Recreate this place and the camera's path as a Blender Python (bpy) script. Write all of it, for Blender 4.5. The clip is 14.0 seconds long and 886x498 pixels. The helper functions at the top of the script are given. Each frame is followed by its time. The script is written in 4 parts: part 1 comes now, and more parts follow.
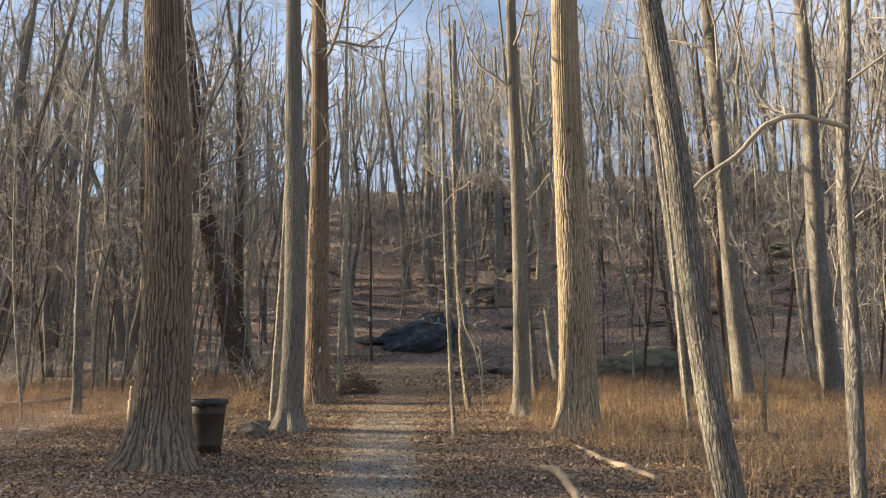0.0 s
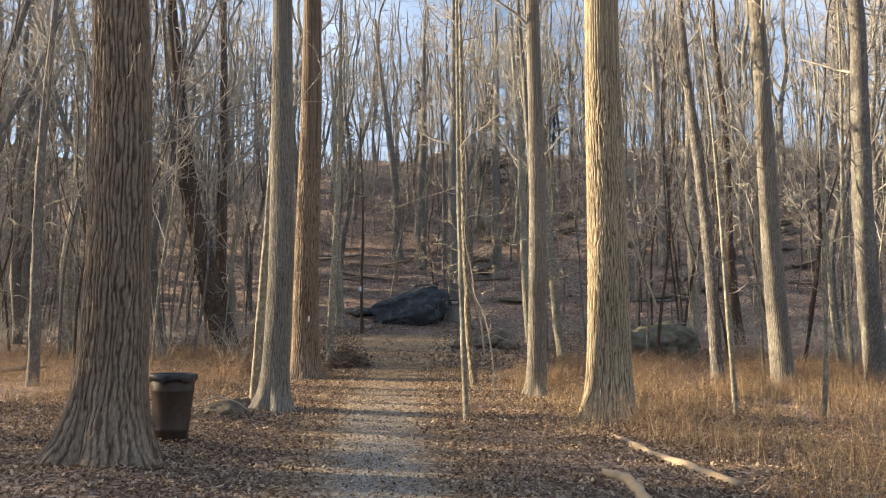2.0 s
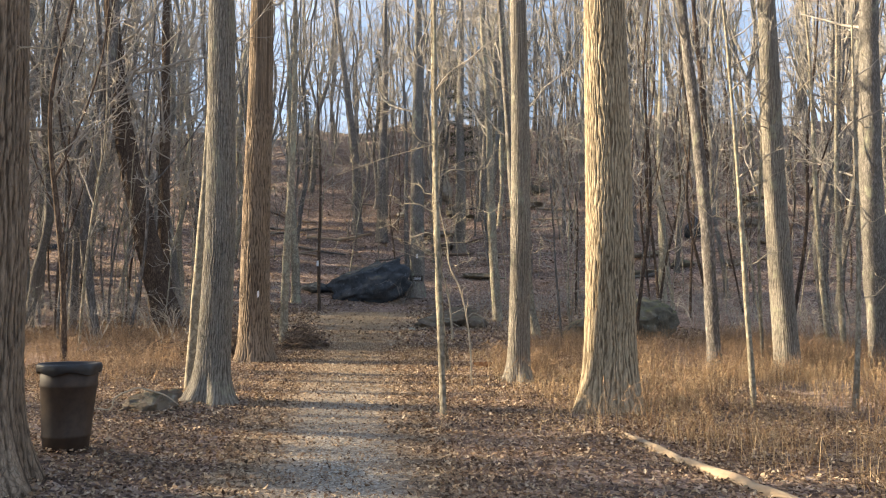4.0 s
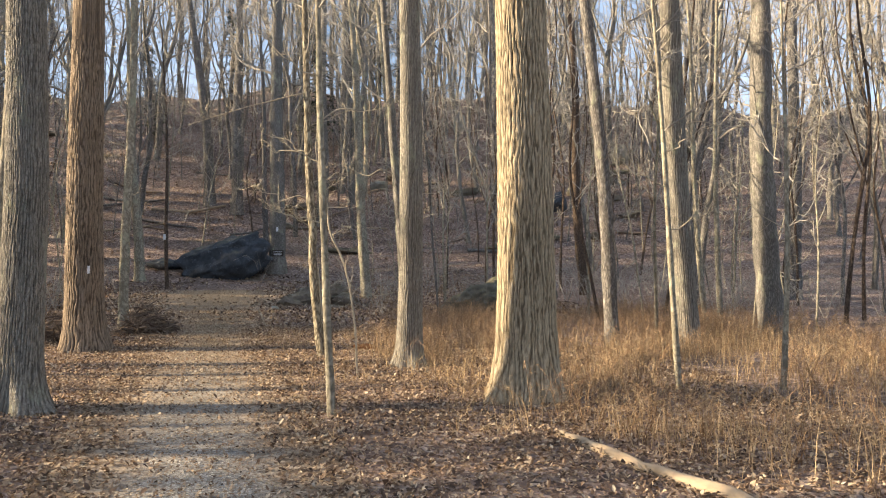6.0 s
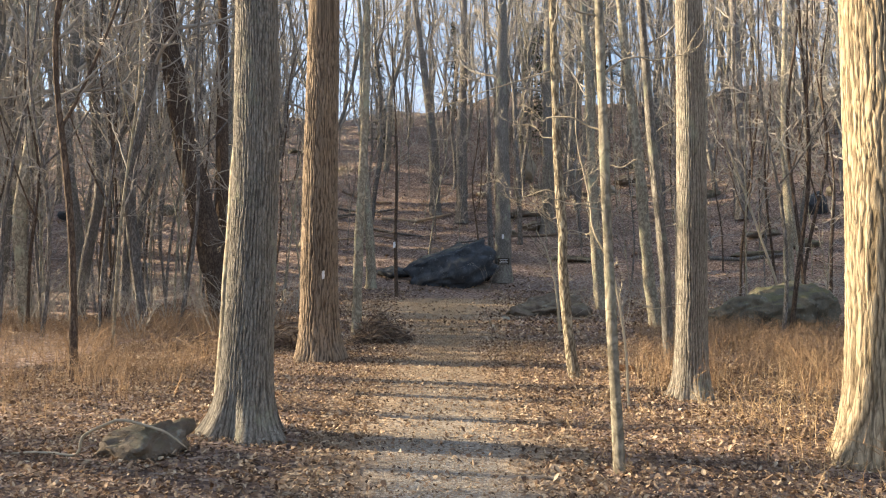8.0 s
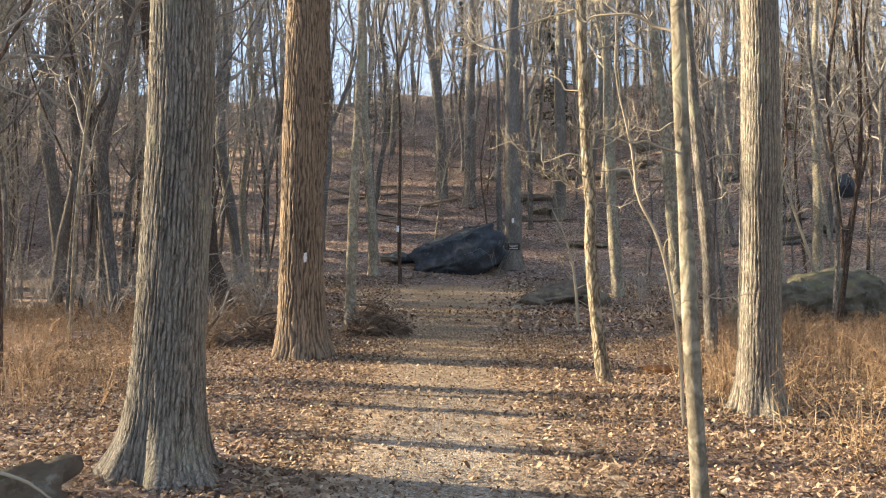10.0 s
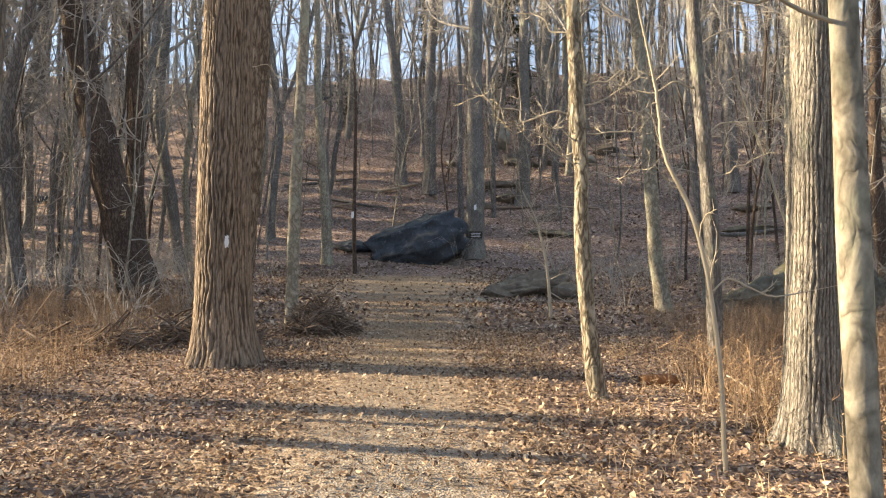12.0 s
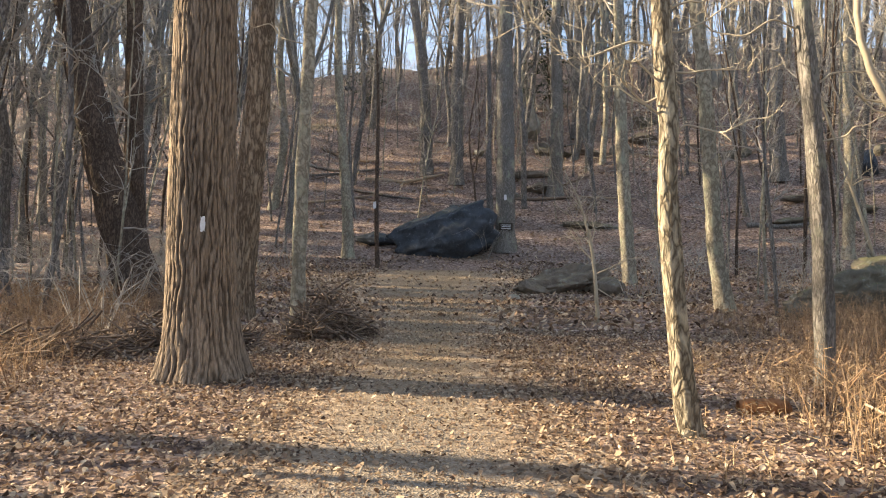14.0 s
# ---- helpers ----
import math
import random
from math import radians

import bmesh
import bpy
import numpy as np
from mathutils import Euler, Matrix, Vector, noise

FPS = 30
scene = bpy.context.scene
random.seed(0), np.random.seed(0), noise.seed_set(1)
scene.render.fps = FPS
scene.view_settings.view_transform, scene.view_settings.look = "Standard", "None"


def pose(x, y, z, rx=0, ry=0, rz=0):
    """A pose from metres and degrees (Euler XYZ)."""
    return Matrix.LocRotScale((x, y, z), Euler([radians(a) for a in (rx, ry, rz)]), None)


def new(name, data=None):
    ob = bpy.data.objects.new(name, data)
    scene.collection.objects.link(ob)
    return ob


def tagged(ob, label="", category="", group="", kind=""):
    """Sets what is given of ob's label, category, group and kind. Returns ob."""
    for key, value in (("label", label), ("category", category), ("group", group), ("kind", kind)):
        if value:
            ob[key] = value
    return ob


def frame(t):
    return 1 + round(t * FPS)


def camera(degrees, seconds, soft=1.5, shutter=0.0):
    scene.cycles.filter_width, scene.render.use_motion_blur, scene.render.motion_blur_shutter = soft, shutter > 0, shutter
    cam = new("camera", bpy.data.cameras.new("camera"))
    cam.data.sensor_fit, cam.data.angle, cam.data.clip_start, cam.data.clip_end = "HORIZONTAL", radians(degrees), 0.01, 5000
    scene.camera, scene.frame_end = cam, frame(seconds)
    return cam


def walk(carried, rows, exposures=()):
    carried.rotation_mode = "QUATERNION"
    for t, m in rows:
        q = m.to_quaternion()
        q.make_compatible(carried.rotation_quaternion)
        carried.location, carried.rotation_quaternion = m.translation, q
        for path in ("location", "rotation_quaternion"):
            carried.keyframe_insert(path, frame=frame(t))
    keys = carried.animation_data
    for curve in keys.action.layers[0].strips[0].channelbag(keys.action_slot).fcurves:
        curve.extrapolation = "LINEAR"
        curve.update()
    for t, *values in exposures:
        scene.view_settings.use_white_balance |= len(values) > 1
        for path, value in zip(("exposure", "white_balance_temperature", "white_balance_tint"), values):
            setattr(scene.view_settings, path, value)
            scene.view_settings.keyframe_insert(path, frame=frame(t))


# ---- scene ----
cam = camera(62.1, 14.0, soft=1.1)
METRES, EYE, TILT, LEAN, TURN = 15.0, 1.6, 9.0, 0.5, 0.0
ROWS = [
    (0.0, 0.0, 0.0, 0.0, 0.0, 0.0, -0.0),
    (0.5, -0.0095, 0.0369, -0.0063, 0.2, -0.55, -0.27),
    (1.0, -0.0189, 0.0725, -0.0119, 0.4, -1.18, -0.67),
    (1.5, -0.0219, 0.1098, -0.0186, -0.31, -1.28, -1.09),
    (2.0, -0.0278, 0.147, -0.0256, -0.88, -1.98, -1.09),
    (2.5, -0.0285, 0.1857, -0.032, -1.67, -2.5, -1.05),
    (5.0, -0.0495, 0.3555, -0.0563, -8.64, -3.97, -2.24),
    (5.5, -0.0521, 0.3909, -0.0621, -12.51, -3.91, -2.43),
    (6.0, -0.0518, 0.4264, -0.0691, -15.1, -5.14, -2.37),
    (6.5, -0.0594, 0.4602, -0.0737, -13.04, -6.15, -2.37),
    (7.0, -0.0663, 0.4948, -0.0808, -6.72, -6.08, -1.18),
    (7.5, -0.0704, 0.532, -0.0862, -0.66, -5.47, -0.7),
    (8.0, -0.0742, 0.5693, -0.0911, 1.56, -4.82, -0.74),
    (8.5, -0.0746, 0.6063, -0.0964, 2.3, -4.79, -0.73),
    (11.0, -0.0707, 0.7741, -0.1236, 1.85, -6.33, -0.91),
    (11.5, -0.0725, 0.8096, -0.1278, -0.15, -6.26, -1.44),
    (12.0, -0.0722, 0.8446, -0.1326, -0.89, -6.52, -1.35),
    (12.5, -0.0737, 0.8804, -0.1373, -1.99, -6.33, -1.58),
    (13.0, -0.0723, 0.915, -0.1426, -2.09, -5.84, -0.83),
    (13.5, -0.0747, 0.9485, -0.1495, -0.48, -6.51, -1.01),
    (14.0, -0.0736, 0.9802, -0.1553, 1.18, -6.95, -1.16),
]
walk(cam, [(t, pose(0, 0, EYE, TILT, LEAN, TURN) @ pose(METRES * x, METRES * y, METRES * z, 90 + pitch, roll, yaw)) for t, x, y, z, yaw, pitch, roll in ROWS],
     exposures=((0.0, 1.5), (2.5, 1.76), (5.0, 1.84), (6.5, 1.78), (8.5, 1.95), (14.0, 2.0)))

# ---- body ----
# world, sun and exposure
SUN_AZ, SUN_EL = -79.5, 20.0          # degrees from straight ahead (left is minus), and above the horizon
world = bpy.data.worlds.new("sky")
scene.world = world
world.use_nodes = True
wn = world.node_tree.nodes
wl = world.node_tree.links
sky = wn.new("ShaderNodeTexSky")
sky.sky_type, sky.sun_disc = "NISHITA", False
sky.sun_elevation, sky.sun_rotation = radians(SUN_EL), radians(SUN_AZ)
sky.air_density, sky.dust_density, sky.ozone_density = 1.0, 1.0, 1.0
# thin pale cloud over the blue
wtc = wn.new("ShaderNodeTexCoord")
wmap = wn.new("ShaderNodeMapping")
wmap.inputs["Scale"].default_value = (1.0, 1.0, 2.2)
wnoise = wn.new("ShaderNodeTexNoise")
wnoise.inputs["Scale"].default_value = 3.2
wnoise.inputs["Detail"].default_value = 6
wramp = wn.new("ShaderNodeValToRGB")
wramp.color_ramp.elements[0].position, wramp.color_ramp.elements[1].position = 0.30, 0.66
wramp.color_ramp.elements[1].color = (0.75, 0.75, 0.75, 1)
wmix = wn.new("ShaderNodeMix")
wmix.data_type = "RGBA"
wmix.inputs[7].default_value = (4.6, 5.6, 7.4, 1)
wl.new(wtc.outputs["Generated"], wmap.inputs["Vector"])
wl.new(wmap.outputs[0], wnoise.inputs["Vector"])
wl.new(wnoise.outputs[0], wramp.inputs[0])
wl.new(wramp.outputs[0], wmix.inputs[0])
wl.new(sky.outputs[0], wmix.inputs[6])
wl.new(wmix.outputs[2], wn["Background"].inputs["Color"])
wn["Background"].inputs["Strength"].default_value = 0.062

sun = new("sun", bpy.data.lights.new("sun", "SUN"))
sun.data.energy, sun.data.angle, sun.data.color = 5.0, radians(0.6), (1.0, 0.79, 0.525)
a, e = radians(SUN_AZ), radians(SUN_EL)
to_sun = Vector((math.sin(a) * math.cos(e), math.cos(a) * math.cos(e), math.sin(e)))
sun.rotation_euler = to_sun.to_track_quat("Z", "Y").to_euler()


# ---- materials ----
def shader(name, rough=0.9, spec=0.25):
    m = bpy.data.materials.new(name)
    m.use_nodes = True
    b = m.node_tree.nodes["Principled BSDF"]
    b.inputs["Roughness"].default_value = rough
    b.inputs["Specular IOR Level"].default_value = spec
    return m, m.node_tree.nodes, m.node_tree.links, b


def coords(n, l, scale, kind="Object"):
    tc = n.new("ShaderNodeTexCoord")
    mp = n.new("ShaderNodeMapping")
    mp.inputs["Scale"].default_value = scale
    l.new(tc.outputs[kind], mp.inputs["Vector"])
    return mp.outputs[0]


def noise_tex(n, l, vec, scale, detail=5, rough=0.6, dist=0.0):
    t = n.new("ShaderNodeTexNoise")
    t.inputs["Scale"].default_value, t.inputs["Detail"].default_value = scale, detail
    t.inputs["Roughness"].default_value, t.inputs["Distortion"].default_value = rough, dist
    l.new(vec, t.inputs["Vector"])
    return t.outputs[0]


def ramp(n, l, fac, *stops):
    r = n.new("ShaderNodeValToRGB")
    e = r.color_ramp.elements
    while len(e) < len(stops):
        e.new(0.5)
    for i, (p, c) in enumerate(stops):
        e[i].position, e[i].color = p, (*c, 1)
    l.new(fac, r.inputs[0])
    return r.outputs[0]


def mix(n, l, fac, c1, c2, mode="MIX"):
    m = n.new("ShaderNodeMix")
    m.data_type, m.blend_type = "RGBA", mode
    for k, v in ((0, fac), (6, c1), (7, c2)):
        if isinstance(v, (int, float)):
            m.inputs[k].default_value = v
        elif isinstance(v, tuple):
            m.inputs[k].default_value = (*v, 1)
        else:
            l.new(v, m.inputs[k])
    return m.outputs[2]


def bump(n, l, b, height, strength, dist, below=None):
    k = n.new("ShaderNodeBump")
    k.inputs["Strength"].default_value, k.inputs["Distance"].default_value = strength, dist
    l.new(height, k.inputs["Height"])
    if below is not None:
        l.new(below, k.inputs["Normal"])
    l.new(k.outputs[0], b.inputs["Normal"])
    return k.outputs[0]


def bark(name, light, dark, grain, stretch, depth, lichen=0.0, carved=0.0):
    """Bark: long furrows, plates of uneven colour, fine grain, and patches of lichen."""
    m, n, l, b = shader(name, 0.95, 0.12)
    v = coords(n, l, (1, 1, stretch))
    ridge = noise_tex(n, l, v, grain, 3, 0.55, 0.5)
    off = n.new("ShaderNodeMath")
    off.operation = "SUBTRACT"
    off.inputs[1].default_value = 0.5
    l.new(ridge, off.inputs[0])
    fold = n.new("ShaderNodeMath")
    fold.operation = "ABSOLUTE"
    l.new(off.outputs[0], fold.inputs[0])
    fine = noise_tex(n, l, v, grain * 6, 5, 0.7)
    height = fold.outputs[0]
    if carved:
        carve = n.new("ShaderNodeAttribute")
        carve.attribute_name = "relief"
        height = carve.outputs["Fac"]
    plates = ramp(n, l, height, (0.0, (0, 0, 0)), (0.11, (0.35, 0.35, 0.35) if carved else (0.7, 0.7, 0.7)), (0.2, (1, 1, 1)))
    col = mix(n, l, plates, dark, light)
    crack = None
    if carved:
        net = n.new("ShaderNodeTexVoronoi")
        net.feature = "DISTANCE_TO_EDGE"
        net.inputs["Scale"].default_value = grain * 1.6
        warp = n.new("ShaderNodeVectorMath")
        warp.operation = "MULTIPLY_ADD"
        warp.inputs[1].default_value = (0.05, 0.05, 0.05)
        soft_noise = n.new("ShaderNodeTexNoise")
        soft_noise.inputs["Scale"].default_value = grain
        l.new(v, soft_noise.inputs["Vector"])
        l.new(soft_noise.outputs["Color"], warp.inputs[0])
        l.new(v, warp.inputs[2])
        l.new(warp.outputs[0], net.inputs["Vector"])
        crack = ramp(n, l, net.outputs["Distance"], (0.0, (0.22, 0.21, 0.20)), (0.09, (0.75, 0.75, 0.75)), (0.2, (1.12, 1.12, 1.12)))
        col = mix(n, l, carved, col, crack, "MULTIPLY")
    col = mix(n, l, 0.55, col, ramp(n, l, fine, (0.3, (0.45, 0.45, 0.45)), (0.7, (1.25, 1.22, 1.18))), "MULTIPLY")
    big = noise_tex(n, l, coords(n, l, (1, 1, 0.5)), 1.3, 4)
    col = mix(n, l, 0.6, col, ramp(n, l, big, (0.35, (0.72, 0.70, 0.68)), (0.65, (1.2, 1.18, 1.15))), "MULTIPLY")
    if lichen:
        spots = noise_tex(n, l, coords(n, l, (1, 1, 0.6), "Object"), 2.4, 6, 0.7)
        f = ramp(n, l, spots, (0.62 - 0.12 * lichen, (0, 0, 0)), (0.74 - 0.1 * lichen, (0.8, 0.8, 0.8)))
        col = mix(n, l, f, col, (0.34, 0.36, 0.27))
    oi = n.new("ShaderNodeObjectInfo")
    col = mix(n, l, 0.5, col, ramp(n, l, oi.outputs["Random"], (0, (0.75, 0.74, 0.73)), (1, (1.2, 1.16, 1.1))), "MULTIPLY")
    l.new(col, b.inputs["Base Color"])
    k = bump(n, l, b, crack if carved else plates, 1.0, depth)
    bump(n, l, b, fine, 1.0 if carved else 0.8, depth * (0.9 if carved else 0.35), k)
    return m


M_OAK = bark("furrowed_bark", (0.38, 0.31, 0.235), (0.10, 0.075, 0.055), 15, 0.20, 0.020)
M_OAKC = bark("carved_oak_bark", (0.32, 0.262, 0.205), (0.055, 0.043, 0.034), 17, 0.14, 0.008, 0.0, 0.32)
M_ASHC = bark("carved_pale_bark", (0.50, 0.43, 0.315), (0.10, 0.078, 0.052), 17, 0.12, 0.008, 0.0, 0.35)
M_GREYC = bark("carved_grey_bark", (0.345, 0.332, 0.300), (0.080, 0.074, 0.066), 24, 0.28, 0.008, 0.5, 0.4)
M_GREY = bark("grey_bark", (0.32, 0.31, 0.295), (0.13, 0.125, 0.115), 24, 0.28, 0.010, 0.6)
M_DARK = bark("dark_bark", (0.19, 0.15, 0.12), (0.06, 0.045, 0.037), 20, 0.30, 0.012)
M_BLOTCH = bark("blotched_bark", (0.44, 0.41, 0.325), (0.10, 0.085, 0.065), 14, 0.35, 0.014, 0.3)
M_SMOOTH = bark("smooth_bark", (0.45, 0.425, 0.35), (0.19, 0.175, 0.14), 9, 0.6, 0.004, 0.8)
M_FOREST = bark("forest_bark", (0.315, 0.305, 0.295), (0.105, 0.100, 0.096), 18, 0.30, 0.012, 0.3)


def plain(name, c1, c2, scale, rough=0.9, island=False, spec=0.2, depth=0.0, translucent=0.0):
    m, n, l, b = shader(name, rough, spec)
    t = noise_tex(n, l, coords(n, l, (1, 1, 1)), scale, 6)
    if island:
        g = n.new("ShaderNodeNewGeometry")
        t2 = n.new("ShaderNodeMath")
        t2.operation = "MULTIPLY_ADD"
        t2.inputs[1].default_value, t2.inputs[2].default_value = 0.9, 0.0
        l.new(g.outputs["Random Per Island"], t2.inputs[0])
        t3 = n.new("ShaderNodeMath")
        t3.operation = "MULTIPLY_ADD"
        t3.inputs[1].default_value = 0.25
        l.new(t, t3.inputs[0])
        l.new(t2.outputs[0], t3.inputs[2])
        t = t3.outputs[0]
    mid = tuple((p + q) / 2 for p, q in zip(c1, c2))
    col = ramp(n, l, t, (0.2, c1), (0.5, mid), (0.85, c2))
    l.new(col, b.inputs["Base Color"])
    if depth:
        bump(n, l, b, noise_tex(n, l, coords(n, l, (1, 1, 1)), scale * 3, 8), 1.0, depth)
    if translucent:
        tr = n.new("ShaderNodeBsdfTranslucent")
        l.new(col, tr.inputs["Color"])
        ms = n.new("ShaderNodeMixShader")
        ms.inputs[0].default_value = translucent
        l.new(b.outputs[0], ms.inputs[1])
        l.new(tr.outputs[0], ms.inputs[2])
        l.new(ms.outputs[0], n["Material Output"].inputs["Surface"])
    return m


M_TWIG = plain("twig_bark", (0.21, 0.19, 0.165), (0.46, 0.43, 0.38), 3.0)
M_PALETWIG = plain("pale_twig", (0.30, 0.26, 0.19), (0.46, 0.41, 0.32), 4.0)
M_WEED = plain("dry_weed", (0.20, 0.125, 0.07), (0.52, 0.40, 0.25), 2.0, 0.85, True, translucent=0.3)
M_BROWNWEED = plain("brown_weed", (0.12, 0.078, 0.05), (0.37, 0.27, 0.18), 2.0, 0.85, True, translucent=0.25)
M_BRAMBLE = plain("dry_bramble", (0.14, 0.085, 0.055), (0.36, 0.24, 0.14), 2.0, 0.85, True)
M_NEEDLE = plain("evergreen_needles", (0.018, 0.032, 0.016), (0.05, 0.075, 0.035), 2.0, 0.7, True)
M_STICK = plain("dead_sticks", (0.09, 0.065, 0.05), (0.22, 0.17, 0.13), 3.0, 0.95, True)
M_LOG = plain("barkless_log", (0.24, 0.18, 0.125), (0.46, 0.37, 0.26), 6.0, 0.85, depth=0.006)
M_ROTTEN = plain("rotten_wood", (0.16, 0.07, 0.03), (0.34, 0.17, 0.08), 9.0, 0.95, depth=0.01)


def leaf_material():
    m, n, l, b = shader("fallen_leaf", 0.75, 0.25)
    g = n.new("ShaderNodeNewGeometry")
    col = ramp(n, l, g.outputs["Random Per Island"], (0.0, (0.060, 0.040, 0.030)), (0.3, (0.185, 0.122, 0.085)),
               (0.6, (0.335, 0.238, 0.162)), (0.85, (0.485, 0.375, 0.262)), (1.0, (0.600, 0.510, 0.385)))
    t = noise_tex(n, l, coords(n, l, (1, 1, 1)), 45, 4)
    col = mix(n, l, 0.6, col, ramp(n, l, t, (0.3, (0.552, 0.545, 0.502)), (0.7, (1.2, 1.2, 1.2))), "MULTIPLY")
    l.new(col, b.inputs["Base Color"])
    tr = n.new("ShaderNodeBsdfTranslucent")
    l.new(col, tr.inputs["Color"])
    ms = n.new("ShaderNodeMixShader")
    ms.inputs[0].default_value = 0.2
    l.new(b.outputs[0], ms.inputs[1])
    l.new(tr.outputs[0], ms.inputs[2])
    l.new(ms.outputs[0], n["Material Output"].inputs["Surface"])
    return m


M_LEAF = leaf_material()


def litter_material():
    """Forest floor: overlapping brown leaves, patches of bare soil and of moss."""
    m, n, l, b = shader("leaf_litter", 0.9, 0.15)
    v = coords(n, l, (1, 1, 1))
    vo = n.new("ShaderNodeTexVoronoi")
    vo.inputs["Scale"].default_value = 13
    vo.inputs["Randomness"].default_value = 1
    l.new(v, vo.inputs["Vector"])
    sep = n.new("ShaderNodeSeparateColor")
    l.new(vo.outputs["Color"], sep.inputs[0])
    col = ramp(n, l, sep.outputs[0], (0.0, (0.075, 0.057, 0.050)), (0.35, (0.185, 0.132, 0.110)),
               (0.7, (0.300, 0.225, 0.185)), (1.0, (0.450, 0.370, 0.315)))
    patch = noise_tex(n, l, v, 0.55, 6, 0.65)
    col = mix(n, l, ramp(n, l, patch, (0.45, (0, 0, 0)), (0.68, (0.75, 0.75, 0.75))), col, (0.105, 0.082, 0.068))
    moss = noise_tex(n, l, v, 0.23, 5, 0.6)
    col = mix(n, l, ramp(n, l, moss, (0.60, (0, 0, 0)), (0.72, (0.45, 0.45, 0.45))), col, (0.110, 0.108, 0.045))
    big = noise_tex(n, l, v, 0.12, 3)
    col = mix(n, l, 0.5, col, ramp(n, l, big, (0.3, (0.75, 0.72, 0.70)), (0.7, (1.25, 1.2, 1.15))), "MULTIPLY")
    l.new(col, b.inputs["Base Color"])
    k = bump(n, l, b, vo.outputs["Distance"], 0.9, 0.035)
    bump(n, l, b, noise_tex(n, l, v, 30, 6, 0.7), 0.8, 0.02, k)
    return m


def path_material():
    m, n, l, b = shader("gravel_path", 0.92, 0.2)
    v = coords(n, l, (1, 1, 1))
    vo = n.new("ShaderNodeTexVoronoi")
    vo.inputs["Scale"].default_value = 55
    l.new(v, vo.inputs["Vector"])
    sep = n.new("ShaderNodeSeparateColor")
    l.new(vo.outputs["Color"], sep.inputs[0])
    col = ramp(n, l, sep.outputs[0], (0.0, (0.170, 0.157, 0.138)), (0.6, (0.315, 0.299, 0.268)), (1.0, (0.540, 0.520, 0.475)))
    bits = noise_tex(n, l, v, 22, 4, 0.7)
    col = mix(n, l, ramp(n, l, bits, (0.55, (0, 0, 0)), (0.60, (0.9, 0.9, 0.9))), col, (0.189, 0.134, 0.085))
    sp = n.new("ShaderNodeSeparateXYZ")
    l.new(v, sp.inputs[0])
    far = n.new("ShaderNodeMapRange")
    far.inputs[1].default_value, far.inputs[2].default_value = 12.0, 24.0
    l.new(sp.outputs[1], far.inputs[0])
    earth = mix(n, l, noise_tex(n, l, v, 26, 6, 0.8), (0.140, 0.104, 0.070), (0.385, 0.305, 0.208))
    earth = mix(n, l, 0.8, earth, ramp(n, l, sep.outputs[1], (0.0, (0.55, 0.53, 0.50)), (0.6, (1.0, 1.0, 0.98)), (1.0, (1.5, 1.5, 1.48))), "MULTIPLY")
    earth = mix(n, l, ramp(n, l, bits, (0.56, (0, 0, 0)), (0.61, (0.6, 0.6, 0.6))), earth, (0.165, 0.118, 0.078))
    col = mix(n, l, far.outputs[0], col, earth)
    big = noise_tex(n, l, v, 0.8, 5)
    col = mix(n, l, 0.7, col, ramp(n, l, big, (0.3, (0.72, 0.71, 0.70)), (0.7, (1.2, 1.18, 1.15))), "MULTIPLY")
    at = n.new("ShaderNodeAttribute")
    at.attribute_name = "across"
    add = n.new("ShaderNodeMath")
    add.operation = "MULTIPLY_ADD"
    add.inputs[1].default_value, add.inputs[2].default_value = 0.9, -0.45
    l.new(noise_tex(n, l, v, 3.5, 6, 0.75), add.inputs[0])
    tot = n.new("ShaderNodeMath")
    l.new(add.outputs[0], tot.inputs[0])
    l.new(at.outputs["Fac"], tot.inputs[1])
    vl = n.new("ShaderNodeTexVoronoi")
    vl.inputs["Scale"].default_value = 15
    l.new(v, vl.inputs["Vector"])
    sl = n.new("ShaderNodeSeparateColor")
    l.new(vl.outputs["Color"], sl.inputs[0])
    leaves = ramp(n, l, sl.outputs[0], (0.0, (0.101, 0.073, 0.052)), (0.35, (0.213, 0.156, 0.107)),
                  (0.7, (0.332, 0.254, 0.176)), (1.0, (0.497, 0.403, 0.295)))
    col = mix(n, l, ramp(n, l, tot.outputs[0], (0.2, (0, 0, 0)), (0.66, (1, 1, 1))), col, leaves)
    l.new(col, b.inputs["Base Color"])
    k = bump(n, l, b, vo.outputs["Distance"], 0.8, 0.012)
    bump(n, l, b, bits, 0.8, 0.015, k)
    return m


